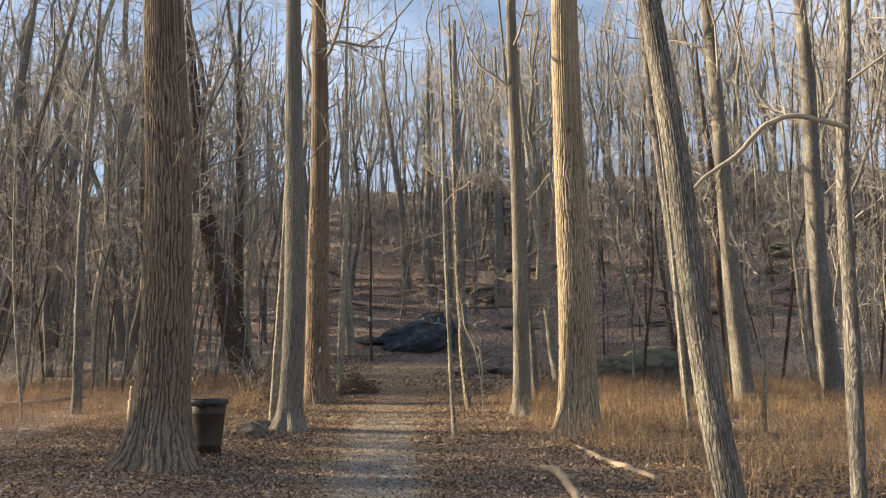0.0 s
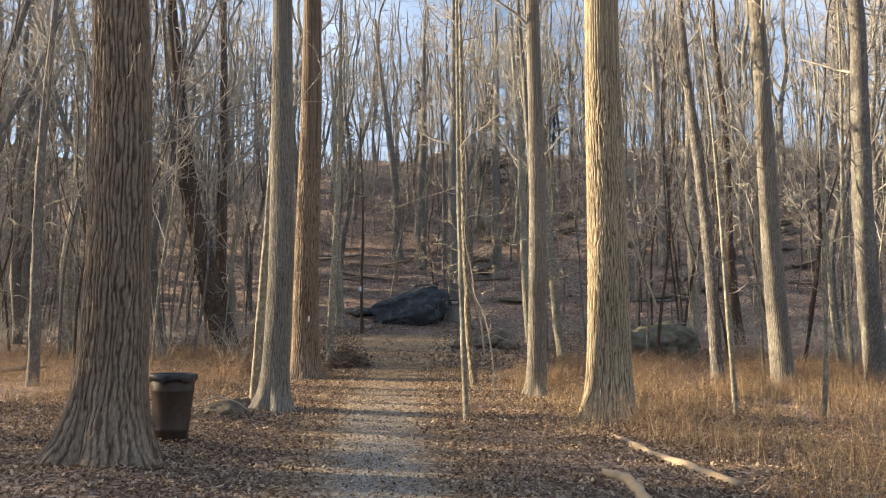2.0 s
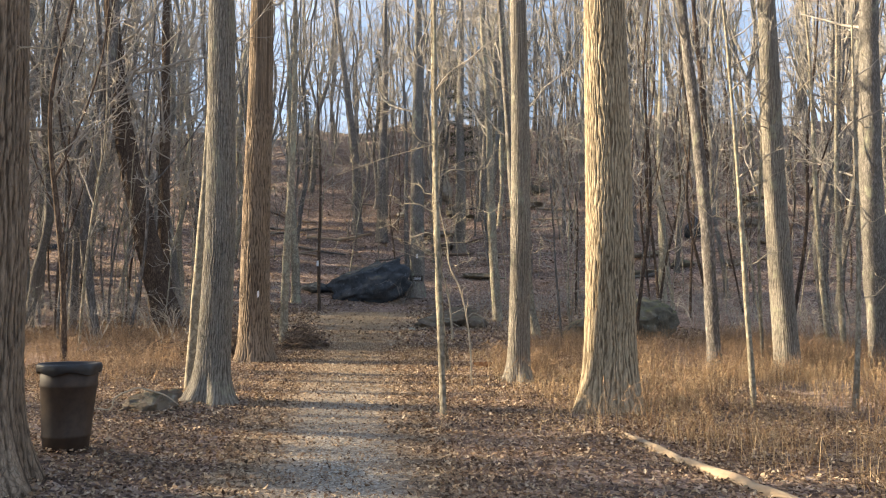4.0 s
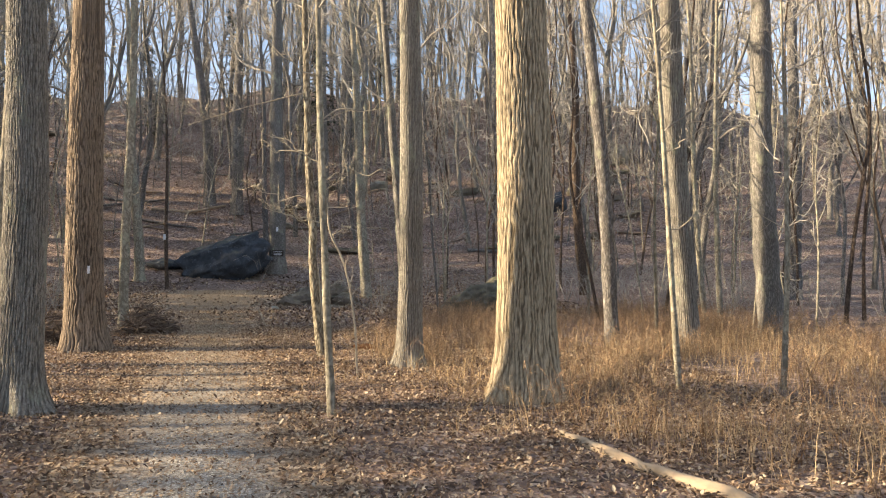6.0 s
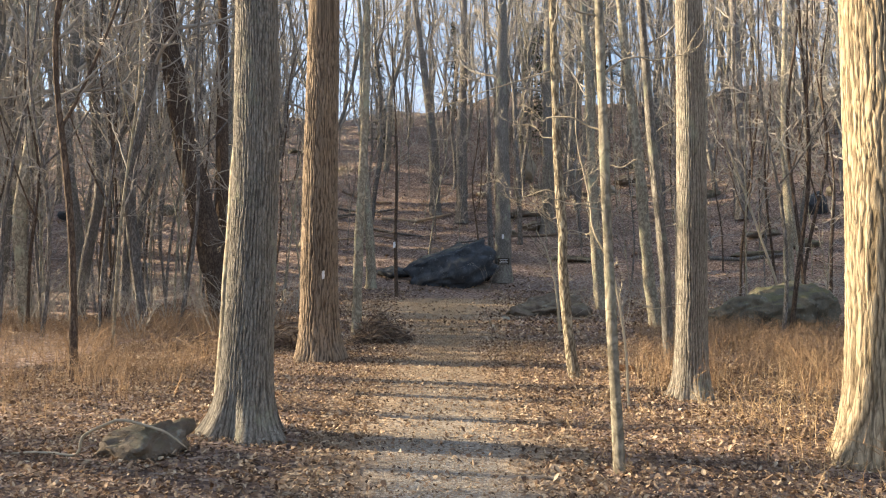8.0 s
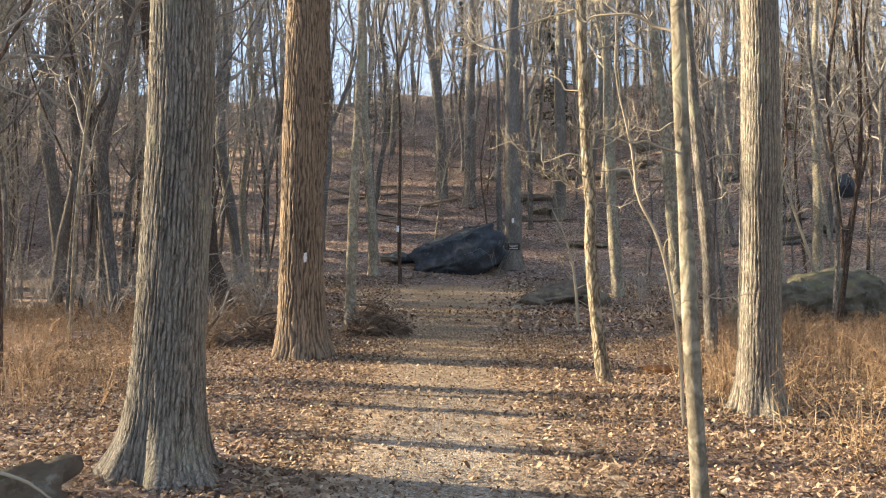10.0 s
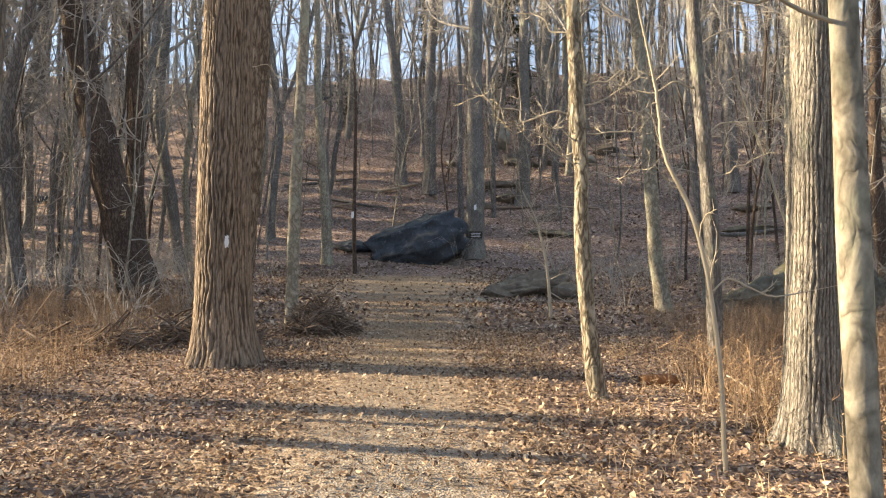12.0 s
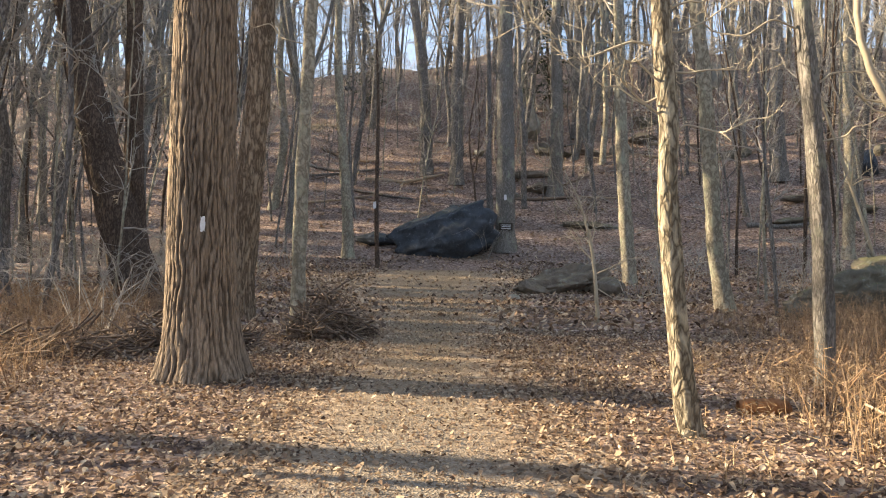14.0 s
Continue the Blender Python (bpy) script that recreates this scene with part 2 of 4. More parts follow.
def rock_material(name, c1, c2, moss):
    m, n, l, b = shader(name, 0.85, 0.3)
    v = coords(n, l, (1, 1, 1))
    t = noise_tex(n, l, v, 2.2, 9, 0.68, 0.4)
    col = ramp(n, l, t, (0.3, c1), (0.7, c2))
    spots = noise_tex(n, l, v, 5, 6, 0.7)
    col = mix(n, l, ramp(n, l, spots, (0.58, (0, 0, 0)), (0.66, (0.55, 0.55, 0.55))), col, tuple(c * 2.2 + 0.02 for c in c2) if c2[0] < 0.1 else (0.33, 0.34, 0.29))
    g = n.new("ShaderNodeNewGeometry")
    sp = n.new("ShaderNodeSeparateXYZ")
    l.new(g.outputs["Normal"], sp.inputs[0])
    mul = n.new("ShaderNodeMath")
    mul.operation = "MULTIPLY"
    l.new(sp.outputs[2], mul.inputs[0])
    l.new(noise_tex(n, l, v, 1.6, 6, 0.7), mul.inputs[1])
    col = mix(n, l, ramp(n, l, mul.outputs[0], (0.32, (0, 0, 0)), (0.5, (moss, moss, moss))), col, (0.13, 0.13, 0.045))
    l.new(col, b.inputs["Base Color"])
    k = bump(n, l, b, t, 1.0, 0.10)
    bump(n, l, b, noise_tex(n, l, v, 18, 8, 0.7), 0.8, 0.02, k)
    return m


M_LITTER, M_PATH = litter_material(), path_material()
M_DARKROCK = rock_material("dark_rock", (0.026, 0.032, 0.040), (0.082, 0.094, 0.110), 0.2)
M_MOSSROCK = rock_material("mossy_rock", (0.070, 0.064, 0.050), (0.21, 0.19, 0.145), 0.6)
M_PALEROCK = rock_material("pale_rock", (0.20, 0.19, 0.16), (0.42, 0.40, 0.34), 0.5)
M_BROWNROCK = rock_material("brown_rock", (0.10, 0.080, 0.062), (0.24, 0.20, 0.155), 0.3)
M_CAN = plain("dark_steel", (0.026, 0.018, 0.014), (0.068, 0.046, 0.034), 14, 0.55, spec=0.4)
M_LINER = plain("black_liner", (0.012, 0.012, 0.014), (0.03, 0.03, 0.033), 8, 0.4, spec=0.5)
M_WHITE = plain("white_paint", (0.62, 0.64, 0.66), (0.82, 0.83, 0.84), 40, 0.8)
M_SIGN = plain("sign_board", (0.035, 0.028, 0.022), (0.07, 0.058, 0.045), 8, 0.7)


# ---- mesh helpers ----
class Geo:
    """Collects vertices and faces for one mesh."""

    def __init__(self):
        self.v, self.f, self.count = [], [], 0

    def add(self, verts, faces):
        self.v.append(np.asarray(verts, float))
        self.f.extend(tuple(int(i) + self.count for i in q) for q in faces)
        self.count += len(verts)

    def tube(self, pts, radii, sides, cap=True, wobble=None):
        pts = np.asarray(pts, float)
        k = len(pts)
        tang = np.gradient(pts, axis=0)
        tang /= np.linalg.norm(tang, axis=1)[:, None] + 1e-9
        ref = np.array([0.0, 1.0, 0.0]) if abs(tang[0][1]) < 0.8 else np.array([1.0, 0.0, 0.0])
        a1 = np.cross(tang, ref)
        a1 /= np.linalg.norm(a1, axis=1)[:, None] + 1e-9
        a2 = np.cross(tang, a1)
        th = np.linspace(0, 2 * math.pi, sides, endpoint=False)
        rr = np.asarray(radii, float)[:, None] * np.ones(sides)[None, :]
        if wobble is not None:
            rr = rr + wobble(pts, th, rr)
        vs = pts[:, None, :] + rr[:, :, None] * (np.cos(th)[None, :, None] * a1[:, None, :] + np.sin(th)[None, :, None] * a2[:, None, :])
        faces = []
        for i in range(k - 1):
            for j in range(sides):
                j2 = (j + 1) % sides
                faces.append((i * sides + j, (i + 1) * sides + j, (i + 1) * sides + j2, i * sides + j2))
        if cap:
            faces.append(tuple((k - 1) * sides + j for j in range(sides))[::-1])
        self.add(vs.reshape(-1, 3), faces)

    def mesh(self, name, material, smooth=True):
        me = bpy.data.meshes.new(name)
        me.from_pydata(np.concatenate(self.v).tolist() if self.v else [], [], self.f)
        me.materials.append(material)
        if smooth:
            me.polygons.foreach_set("use_smooth", [True] * len(me.polygons))
        me.update()
        return me


def part(name, me, parent, label=""):
    ob = new(name, me)
    ob.parent = parent
    return tagged(ob, label) if label else ob


def thing(name, x, y, z, label, category, group="", rz=0.0):
    ob = new(name)
    ob.empty_display_size = 0.2
    ob.matrix_basis = pose(x, y, z, 0, 0, rz)
    return tagged(ob, label, category, group)


# ---- ground ----
PROFILE_Y = (-400, -60, 0, 9, 13, 15, 17, 20, 23, 29, 36, 42, 47, 53, 60, 70, 85, 100, 130, 400)
PROFILE_Z = (0.5, 0.05, 0, 0, 0.06, 0.2, 0.33, 0.38, 0.48, 0.82, 1.12, 1.6, 2.1, 4.3, 7.7, 12.9, 20.5, 25.5, 29, 30)


def path_x(y):
    return np.interp(y, (-30, -5, 4, 9.4, 15, 20, 25, 32, 39, 46), (0.9, 0.2, -0.4, -0.87, -1.25, -1.4, -1.5, -1.65, -2.0, -1.6))


def path_half(y):
    return np.interp(y, (-30, 8, 12, 18, 25, 31, 36, 40, 44), (0.8, 0.78, 0.85, 1.0, 0.95, 1.3, 2.1, 3.0, 2.2))


def ripple(x, y):
    return (np.sin(x * 1.1 + 0.7 * y + 1) * np.sin(y * 0.9 - 0.5 * x) + 0.6 * np.sin(x * 2.3 - 1.7 * y) + 0.5 * np.sin(2.9 * y + 1.9 * x + 2)) / 2.1


def swell(x, y):
    return (np.sin(x * 0.19 + 0.11 * y + 2) + np.sin(0.16 * y - 0.23 * x) + 0.6 * np.sin(0.43 * x + 0.3 * y + 1) + 0.5 * np.sin(0.61 * y - 0.5 * x)) / 3.1


def ground_z(x, y):
    x, y = np.asarray(x, float), np.asarray(y, float)
    yy = y + 0.25 * np.clip(x - 4, 0, 60) * np.clip((y - 22) / 15, 0, 1)
    z = sum(np.interp(yy + d, PROFILE_Y, PROFILE_Z) for d in (-2, -1, 0, 1, 2)) / 5
    off = np.clip((np.abs(x - path_x(y)) - path_half(y)) / 2.0, 0, 1)
    hill = np.clip((yy - 46) / 14, 0, 1)
    z = z + off * 0.035 * ripple(x, y) + hill * (0.22 * ripple(x * 0.8, y) + 1.3 * swell(x, y) * np.clip((yy - 50) / 20, 0, 1))
    crest = np.clip((yy - 72) / 25, 0, 1)
    z = z + crest * (1.2 * np.sin(x * 0.06 + 0.6) + 0.7 * np.sin(x * 0.17 + 2) + 0.4 * np.sin(x * 0.41))
    side = np.clip((-x - 38) / 50, 0, 1)
    z = z + 19 * side * side * (3 - 2 * side) * np.clip((y - 30) / 14, 0, 1) * np.clip(1.2 - z / 30, 0, 1)
    z = z + 0.17 * np.clip((-2.6 - x) / 1.2, 0, 1) * np.exp(-((y - 11) / 4.5) ** 2)
    return z


def gz(x, y):
    return float(ground_z(x, y))


def axis(*runs):
    out = []
    for lo, hi, step in runs:
        out.extend(np.arange(lo, hi, step))
    return np.array(out + [runs[-1][1]])


def sheet(name, xs, ys, material):
    gx, gy = np.meshgrid(xs, ys)
    v = np.stack([gx, gy, ground_z(gx, gy)], -1).reshape(-1, 3)
    w = len(xs)
    g = Geo()
    g.add(v, [(j * w + i, j * w + i + 1, (j + 1) * w + i + 1, (j + 1) * w + i) for j in range(len(ys) - 1) for i in range(w - 1)])
    return new(name, g.mesh(name, material))


ground = sheet("ground", axis((-420, -120, 30), (-120, -80, 5), (-80, -14, 1.5), (-14, 14, 0.35), (14, 50, 1.5), (50, 120, 5), (120, 420, 30)),
               axis((-300, -60, 30), (-60, -10, 5), (-10, 0, 1), (0, 46, 0.35), (46, 120, 1.2), (120, 420, 20)), M_LITTER)
tagged(ground, "forest floor covered with brown fallen leaves", "ground", kind="structure")


def build_path():
    """The trodden strip, with ragged edges, a finger's breadth above the soil."""
    ys = np.arange(-30, 44.01, 0.2)
    us = np.linspace(-1, 1, 15)
    v, f = [], []
    for y in ys:
        c, h = float(path_x(y)), float(path_half(y))
        h = h * 1.45
        edge_l = 0.10 * noise.noise((0, y * 0.9, 3)) + 0.10 * noise.noise((5, y * 2.7, 3))
        edge_r = 0.10 * noise.noise((0, y * 0.9, 8)) + 0.10 * noise.noise((5, y * 2.7, 8))
        for u in us:
            x = c + u * (h + (edge_l if u < 0 else edge_r) * abs(u))
            v.append((x, y, gz(x, y) + 0.016 - 0.012 * abs(u) ** 4))
    w = len(us)
    for j in range(len(ys) - 1):
        f.extend((j * w + i, j * w + i + 1, (j + 1) * w + i + 1, (j + 1) * w + i) for i in range(w - 1))
    g = Geo()
    g.add(v, f)
    me = g.mesh("path", M_PATH)
    me.attributes.new("across", "FLOAT", "POINT").data.foreach_set("value", [abs(u) for _ in ys for u in us])
    return tagged(new("path", me), "grey gravel footpath turning to bare brown earth", "footpath", kind="structure")


build_path()


# ---- trees ----
def bark_ridges(seed, ridge, wild=1.0):
    """Upright wavy ridges that part and join, with cross cracks: 0 in a furrow, up to about 0.25 on a ridge."""
    def relief(pts, th, rr):
        out = np.zeros(rr.shape)
        cs = [(math.cos(t), math.sin(t), t) for t in th]
        r0 = float(np.median(rr[:, 0]))
        turns = max(6, round(math.pi * r0 / ridge))
        for i, p in enumerate(pts):
            z = p[2]
            for j, (c, q, t) in enumerate(cs):
                sway = wild * 1.8 * noise.noise((c * 3 + seed, q * 3, z * 1.8)) + wild * 1.2 * noise.noise((c * 7, q * 7 + seed, z * 4)) + wild * 0.3 * noise.noise((c * 16, q * 16, z * 10 + seed))
                h = 0.25 * abs(math.sin(turns * t + sway)) ** 0.5
                crack = noise.noise((c * r0 / ridge * 1.3, q * r0 / ridge * 1.3 + seed, z * 9))
                out[i, j] = h * (0.6 if crack > 0.48 else 1.0) * (0.85 + 0.35 * noise.noise((c * 30, q * 30, z * 20)))
        return out
    return relief


def grow(g, start, way, length, radius, level, rng, last, sides=(6, 3, 3), twig_min=0.006, dense=(2.3, 3.6)):
    """One limb with its side limbs, down to twigs; the last twigs are plain tapering spikes."""
    p, d = np.array(start, float), np.array(way, float)
    d /= np.linalg.norm(d)
    if level >= 2:
        a1 = np.cross(d, (0.3, 0.9, 0.2))
        a1 *= radius / (np.linalg.norm(a1) + 1e-9)
        a2 = np.cross(d, a1)
        tip = p + (d + rng.normal(0, 0.12, 3)) * length
        g.add([p + a1, p - 0.5 * a1 + 0.87 * a2, p - 0.5 * a1 - 0.87 * a2, tip], [(0, 1, 3), (1, 2, 3), (2, 0, 3)])
        return
    steps = (7, 3)[level]
    pts, dirs = [p.copy()], [d.copy()]
    for i in range(steps):
        d = d + rng.normal(0, 0.17 if level == 0 else 0.24, 3) + np.array([0, 0, 0.08])
        d /= np.linalg.norm(d)
        p = p + d * length / steps
        pts.append(p.copy())
        dirs.append(d.copy())
    radii = np.linspace(radius, max(radius * 0.25, twig_min * 0.6), steps + 1)
    g.tube(pts, radii, sides[level], cap=False)
    if level >= last:
        return
    kids = int(length * dense[level]) + 3
    for k in range(kids):
        s = rng.uniform(0.15, 1.0)
        q = s * steps
        i = min(int(q), steps - 1)
        at = pts[i] + (pts[i + 1] - pts[i]) * (q - i)
        side = np.cross(dirs[i], rng.normal(0, 1, 3))
        side /= np.linalg.norm(side) + 1e-9
        grow(g, at, dirs[i] * 0.75 + side * rng.uniform(0.5, 1.1), length * rng.uniform(0.28, 0.55) * (1.15 - 0.4 * s),
             max(radius * (1 - 0.7 * s) * 0.5, twig_min), level + 1, rng, last, sides, twig_min, dense)


def trunk_line(height, lean_x, lean_y, bend, rng, steps, knots=()):
    """The trunk's middle line; knots are (sideways, up) from the foot, for a trunk with a bend of its own."""
    zs = np.linspace(0, 1, steps) ** 1.15 * height
    ph = rng.uniform(0, 6.28, 2)
    x = lean_x * zs + bend * np.sin(zs * 0.55 + ph[0]) - bend * math.sin(ph[0])
    if knots:
        kx, kz = [0.0] + [k[0] for k in knots], [0.0] + [k[1] for k in knots]
        slope = (kx[-1] - kx[-2]) / (kz[-1] - kz[-2])
        fine = np.linspace(0, height, 240)
        run = np.where(fine > kz[-1], kx[-1] + slope * 0.7 * (fine - kz[-1]), np.interp(fine, kz, kx))
        soft = np.convolve(np.pad(run, 6, mode="reflect", reflect_type="odd"), np.hanning(15)[1:-1] / 7.0, "valid")
        x = np.interp(zs, fine, soft - soft[0])
    y = lean_y * zs + bend * np.sin(zs * 0.5 + ph[1]) - bend * math.sin(ph[1])
    return np.stack([x, y, zs - 0.12], -1)


def flare(zs, radius, height, swell_by):
    taper = 1 - 0.75 * (np.clip(zs, 0, None) / height) ** 1.2
    return radius * (taper + swell_by * np.exp(-np.clip(zs + 0.1, 0, None) / (radius * 1.5)))


LINES = {}


def tree(x, y, diameter, lean=0.0, bark_mat=None, height=19.0, first=8.0, limbs=9, spread=4.0, ridges=0.0, roots=0.9, bend=0.05,
         seed=1, label="", group="", z=None, sides=12, name="tree", lean_y=0.0, wild=1.0, knots=()):
    """A bare tree of its own: a trunk with root flare and bark, and a crown of limbs and twigs."""
    rng = np.random.RandomState(seed)
    z = gz(x, y) if z is None else z
    root = thing(name, x, y, z, label, "tree", group)
    bark_mat = bark_mat or M_FOREST
    radius = diameter / 2
    relief = None
    if ridges:
        top = 6.5
        zs = np.concatenate([np.arange(0, top, 0.05), np.linspace(top + 0.1, height, 12)])
        line = trunk_line(height, lean, lean_y, bend, np.random.RandomState(seed), 40, knots)
        pts = np.stack([np.interp(zs, line[:, 2] + 0.12, line[:, 0]), np.interp(zs, line[:, 2] + 0.12, line[:, 1]), zs - 0.12], -1)
        radii = flare(zs, radius, height, roots * 0.5)
        carve = bark_ridges(seed, ridges, wild)
        ph = rng.uniform(0, 6.28)
        kept = []

        def wobble(p, th, rr):
            foot = np.exp(-np.clip(p[:, 2], 0, None) / (radius * 0.9))[:, None]
            lobes = 0.5 + 0.5 * np.sin(5 * th + ph)[None, :] * np.sin(2 * th + ph * 2)[None, :]
            kept.append(carve(p, th, rr))
            return (kept[0] - 0.17) * ridges * 2.3 * (1 - 0.6 * foot) + rr * 0.05 * np.sin(3 * th + ph)[None, :] + foot * lobes * radius * roots * 0.75
        g = Geo()
        g.tube(pts, radii, max(80, int(radius * 680)), wobble=wobble)
        relief = kept[0].reshape(-1)
    else:
        pts = trunk_line(height, lean, lean_y, bend, rng, 44, knots)
        radii = flare(pts[:, 2], radius, height, roots * 0.45)
        ph = rng.uniform(0, 6.28)
        g = Geo()
        g.tube(pts, radii, sides, wobble=lambda p, th, rr: rr * (0.06 * np.sin(3 * th + ph)[None, :] + 0.05 * np.sin(5 * th + 2.2 * p[:, 2][:, None]) + 0.07 * np.sin(2 * th + 5.1 * p[:, 2][:, None] + ph)))
    LINES[root.name] = (pts, radii)
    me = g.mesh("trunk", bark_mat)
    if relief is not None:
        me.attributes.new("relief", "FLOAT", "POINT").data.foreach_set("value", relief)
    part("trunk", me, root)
    g = Geo()
    for k in range(limbs):
        h = first + (height * 0.97 - first) * (k + rng.uniform(0, 0.8)) / limbs
        at = np.array([np.interp(h, pts[:, 2], pts[:, i]) for i in range(3)])
        az = rng.uniform(0, 6.28)
        rise = rng.uniform(0.35, 0.9)
        s = spread * (1.1 - 0.6 * (h - first) / max(height - first, 1)) * rng.uniform(0.7, 1.15)
        grow(g, at, (math.cos(az), math.sin(az), rise), s, max(0.25 * radius * (1.2 - h / height), 0.012), 0, rng, 2)
    if limbs:
        part("crown", g.mesh("crown", M_TWIG), root)
    return root


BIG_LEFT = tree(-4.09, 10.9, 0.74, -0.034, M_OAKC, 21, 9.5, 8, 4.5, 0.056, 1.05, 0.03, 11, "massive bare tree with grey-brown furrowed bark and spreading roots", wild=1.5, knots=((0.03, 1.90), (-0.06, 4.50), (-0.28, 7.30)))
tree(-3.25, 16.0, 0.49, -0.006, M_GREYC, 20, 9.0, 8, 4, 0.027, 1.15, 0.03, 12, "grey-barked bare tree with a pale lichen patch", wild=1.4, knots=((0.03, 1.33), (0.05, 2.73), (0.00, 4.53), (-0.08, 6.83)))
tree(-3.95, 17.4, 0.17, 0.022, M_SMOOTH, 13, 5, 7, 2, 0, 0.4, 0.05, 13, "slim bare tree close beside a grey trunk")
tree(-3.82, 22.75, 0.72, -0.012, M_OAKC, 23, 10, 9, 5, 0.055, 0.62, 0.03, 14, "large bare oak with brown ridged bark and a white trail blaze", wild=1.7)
tree(-5.02, 28.2, 0.50, 0.01, M_OAK, 21, 9, 9, 4, 0, 0.8, 0.03, 15, "bare oak with brown bark behind a larger oak", sides=18, knots=((0.04, 1.19), (0.24, 3.79), (0.35, 5.88), (0.27, 8.75)))
LEANING = tree(-8.45, 32.0, 0.92, -0.22, M_DARK, 18, 8, 9, 5, 0, 0.8, 0.12, 16, "dark leaning tree with a thick bare trunk", sides=20, knots=((-0.37, 1.27), (-0.89, 3.12), (-1.50, 5.27), (-2.05, 7.40), (-2.45, 10.00)))
tree(-8.85, 33.0, 0.50, -0.06, M_DARK, 18, 7, 9, 4, 0, 0.8, 0.08, 17, "dark upright tree beside a leaning trunk", sides=16, knots=((-0.25, 2.98), (-0.42, 7.17)))
PALE = tree(-3.75, 27.3, 0.25, 0.006, M_SMOOTH, 16, 7, 8, 3, 0, 0.7, 0.05, 18, "slender pale grey tree beside the brush pile")
tree(-5.83, 47.2, 0.50, -0.058, M_SMOOTH, 18, 8, 9, 3.5, 0, 0.8, 0.08, 19, "pale smooth-barked tree leaning slightly near a boulder")
tree(-4.27, 44.7, 0.19, -0.03, M_DARK, 13, 6, 8, 2.5, 0, 0.5, 0.07, 20, "thin dark tree with a small white blaze")
tree(-3.0, 60.4, 0.75, -0.07, M_FOREST, 20, 9, 9, 4, 0, 0.9, 0.10, 21, "bare tree on the leafy hillside", knots=((-0.05, 1.90), (-0.20, 5.40), (-0.75, 9.40), (-1.90, 17.40)))
tree(-1.13, 58.9, 0.78, 0.008, M_FOREST, 21, 9, 9, 4, 0, 0.9, 0.06, 22, "tall straight bare tree on the leafy hillside")
tree(0.69, 53.5, 0.34, -0.03, M_FOREST, 17, 8, 8, 3, 0, 0.8, 0.05, 23, "slim bare tree on the hill's foot")
tree(1.13, 48.8, 0.90, -0.006, M_GREY, 23, 11, 9, 5, 0, 0.6, 0.03, 24, "tall straight grey tree with a small sign beside a boulder", sides=20)
tree(4.42, 56.2, 0.80, 0.0, M_GREY, 21, 9, 9, 4, 0, 0.7, 0.05, 25, "straight grey tree on the hillside", sides=16)
tree(7.65, 67.7, 1.0, -0.004, M_GREY, 21, 9, 9, 4, 0, 0.7, 0.05, 26, "thick grey tree high on the hillside", sides=16)
tree(4.61, 39.1, 0.46, -0.05, M_SMOOTH, 18, 8, 9, 3.5, 0, 0.6, 0.04, 27, "straight pale grey tree at the hill's foot", sides=14)
SLIM = tree(0.76, 20.6, 0.17, -0.07, M_BLOTCH, 12, 5.5, 7, 2.2, 0, 0.8, 0.11, 28, "slim sunlit tree with pale blotched bark by the path", sides=16, knots=((-0.06, 0.17), (-0.13, 0.62), (-0.20, 1.37), (-0.26, 2.07), (-0.23, 2.47), (-0.29, 2.97), (-0.32, 3.87), (-0.35, 4.87)))
MOSSY = tree(4.81, 31.1, 0.36, -0.118, M_SMOOTH, 16, 6.5, 8, 3, 0, 0.9, 0.14, 29, "leaning tree with pale sunlit bark", sides=16, knots=((-0.24, 1.31), (-0.41, 3.18), (-0.56, 5.06), (-0.79, 6.95)))
SLIM_B = tree(2.80, 22.75, 0.21, -0.076, M_GREY, 14, 6, 8, 2.5, 0, 0.6, 0.06, 30, "slim dark-grey tree standing in dry weeds", sides=14, knots=((-0.01, 0.65), (-0.05, 1.84), (-0.14, 2.75), (-0.28, 4.27)))
tree(17.0, 56.4, 0.9, -0.017, M_FOREST, 20, 9, 9, 4, 0, 0.7, 0.05, 31, "thick bare tree on the sunlit hillside", sides=14)
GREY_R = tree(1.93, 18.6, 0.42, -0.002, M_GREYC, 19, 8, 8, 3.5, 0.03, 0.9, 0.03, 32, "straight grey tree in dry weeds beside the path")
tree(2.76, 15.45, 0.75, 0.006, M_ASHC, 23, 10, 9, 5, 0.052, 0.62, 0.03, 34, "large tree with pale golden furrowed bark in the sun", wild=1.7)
SAPLING_A = tree(0.225, 14.95, 0.095, -0.03, M_SMOOTH, 9.5, 4.5, 6, 1.6, 0, 0.4, 0.03, 35, "sapling with smooth pale bark at the path's edge", name="sapling")
SAPLING_B = tree(5.08, 15.55, 0.09, -0.059, M_SMOOTH, 8, 3.5, 6, 1.5, 0, 0.4, 0.05, 36, "thin pale sapling in dry weeds", name="sapling")
tree(6.66, 20.4, 0.30, -0.06, M_FOREST, 17, 7, 8, 3, 0, 0.5, 0.05, 37, "slim bare tree behind the dry weeds", sides=14)
tree(14.5, 37.6, 0.46, -0.03, M_DARK, 18, 8, 8, 3, 0, 0.5, 0.08, 38, "dark slim tree among the woods")
RIGHT_A = tree(7.88, 19.5, 0.50, -0.03, M_GREYC, 19, 8, 9, 4, 0.036, 0.6, 0.04, 39, "bare tree with furrowed grey bark and a swollen foot")
tree(12.97, 26.25, 0.18, -0.037, M_SMOOTH, 13, 6, 7, 2, 0, 0.5, 0.05, 40, "thin pale tree in the sun")
tree(12.74, 25.2, 0.17, 0.02, M_SMOOTH, 13, 6, 7, 2, 0, 0.5, 0.05, 41, "thin pale tree in the sun")
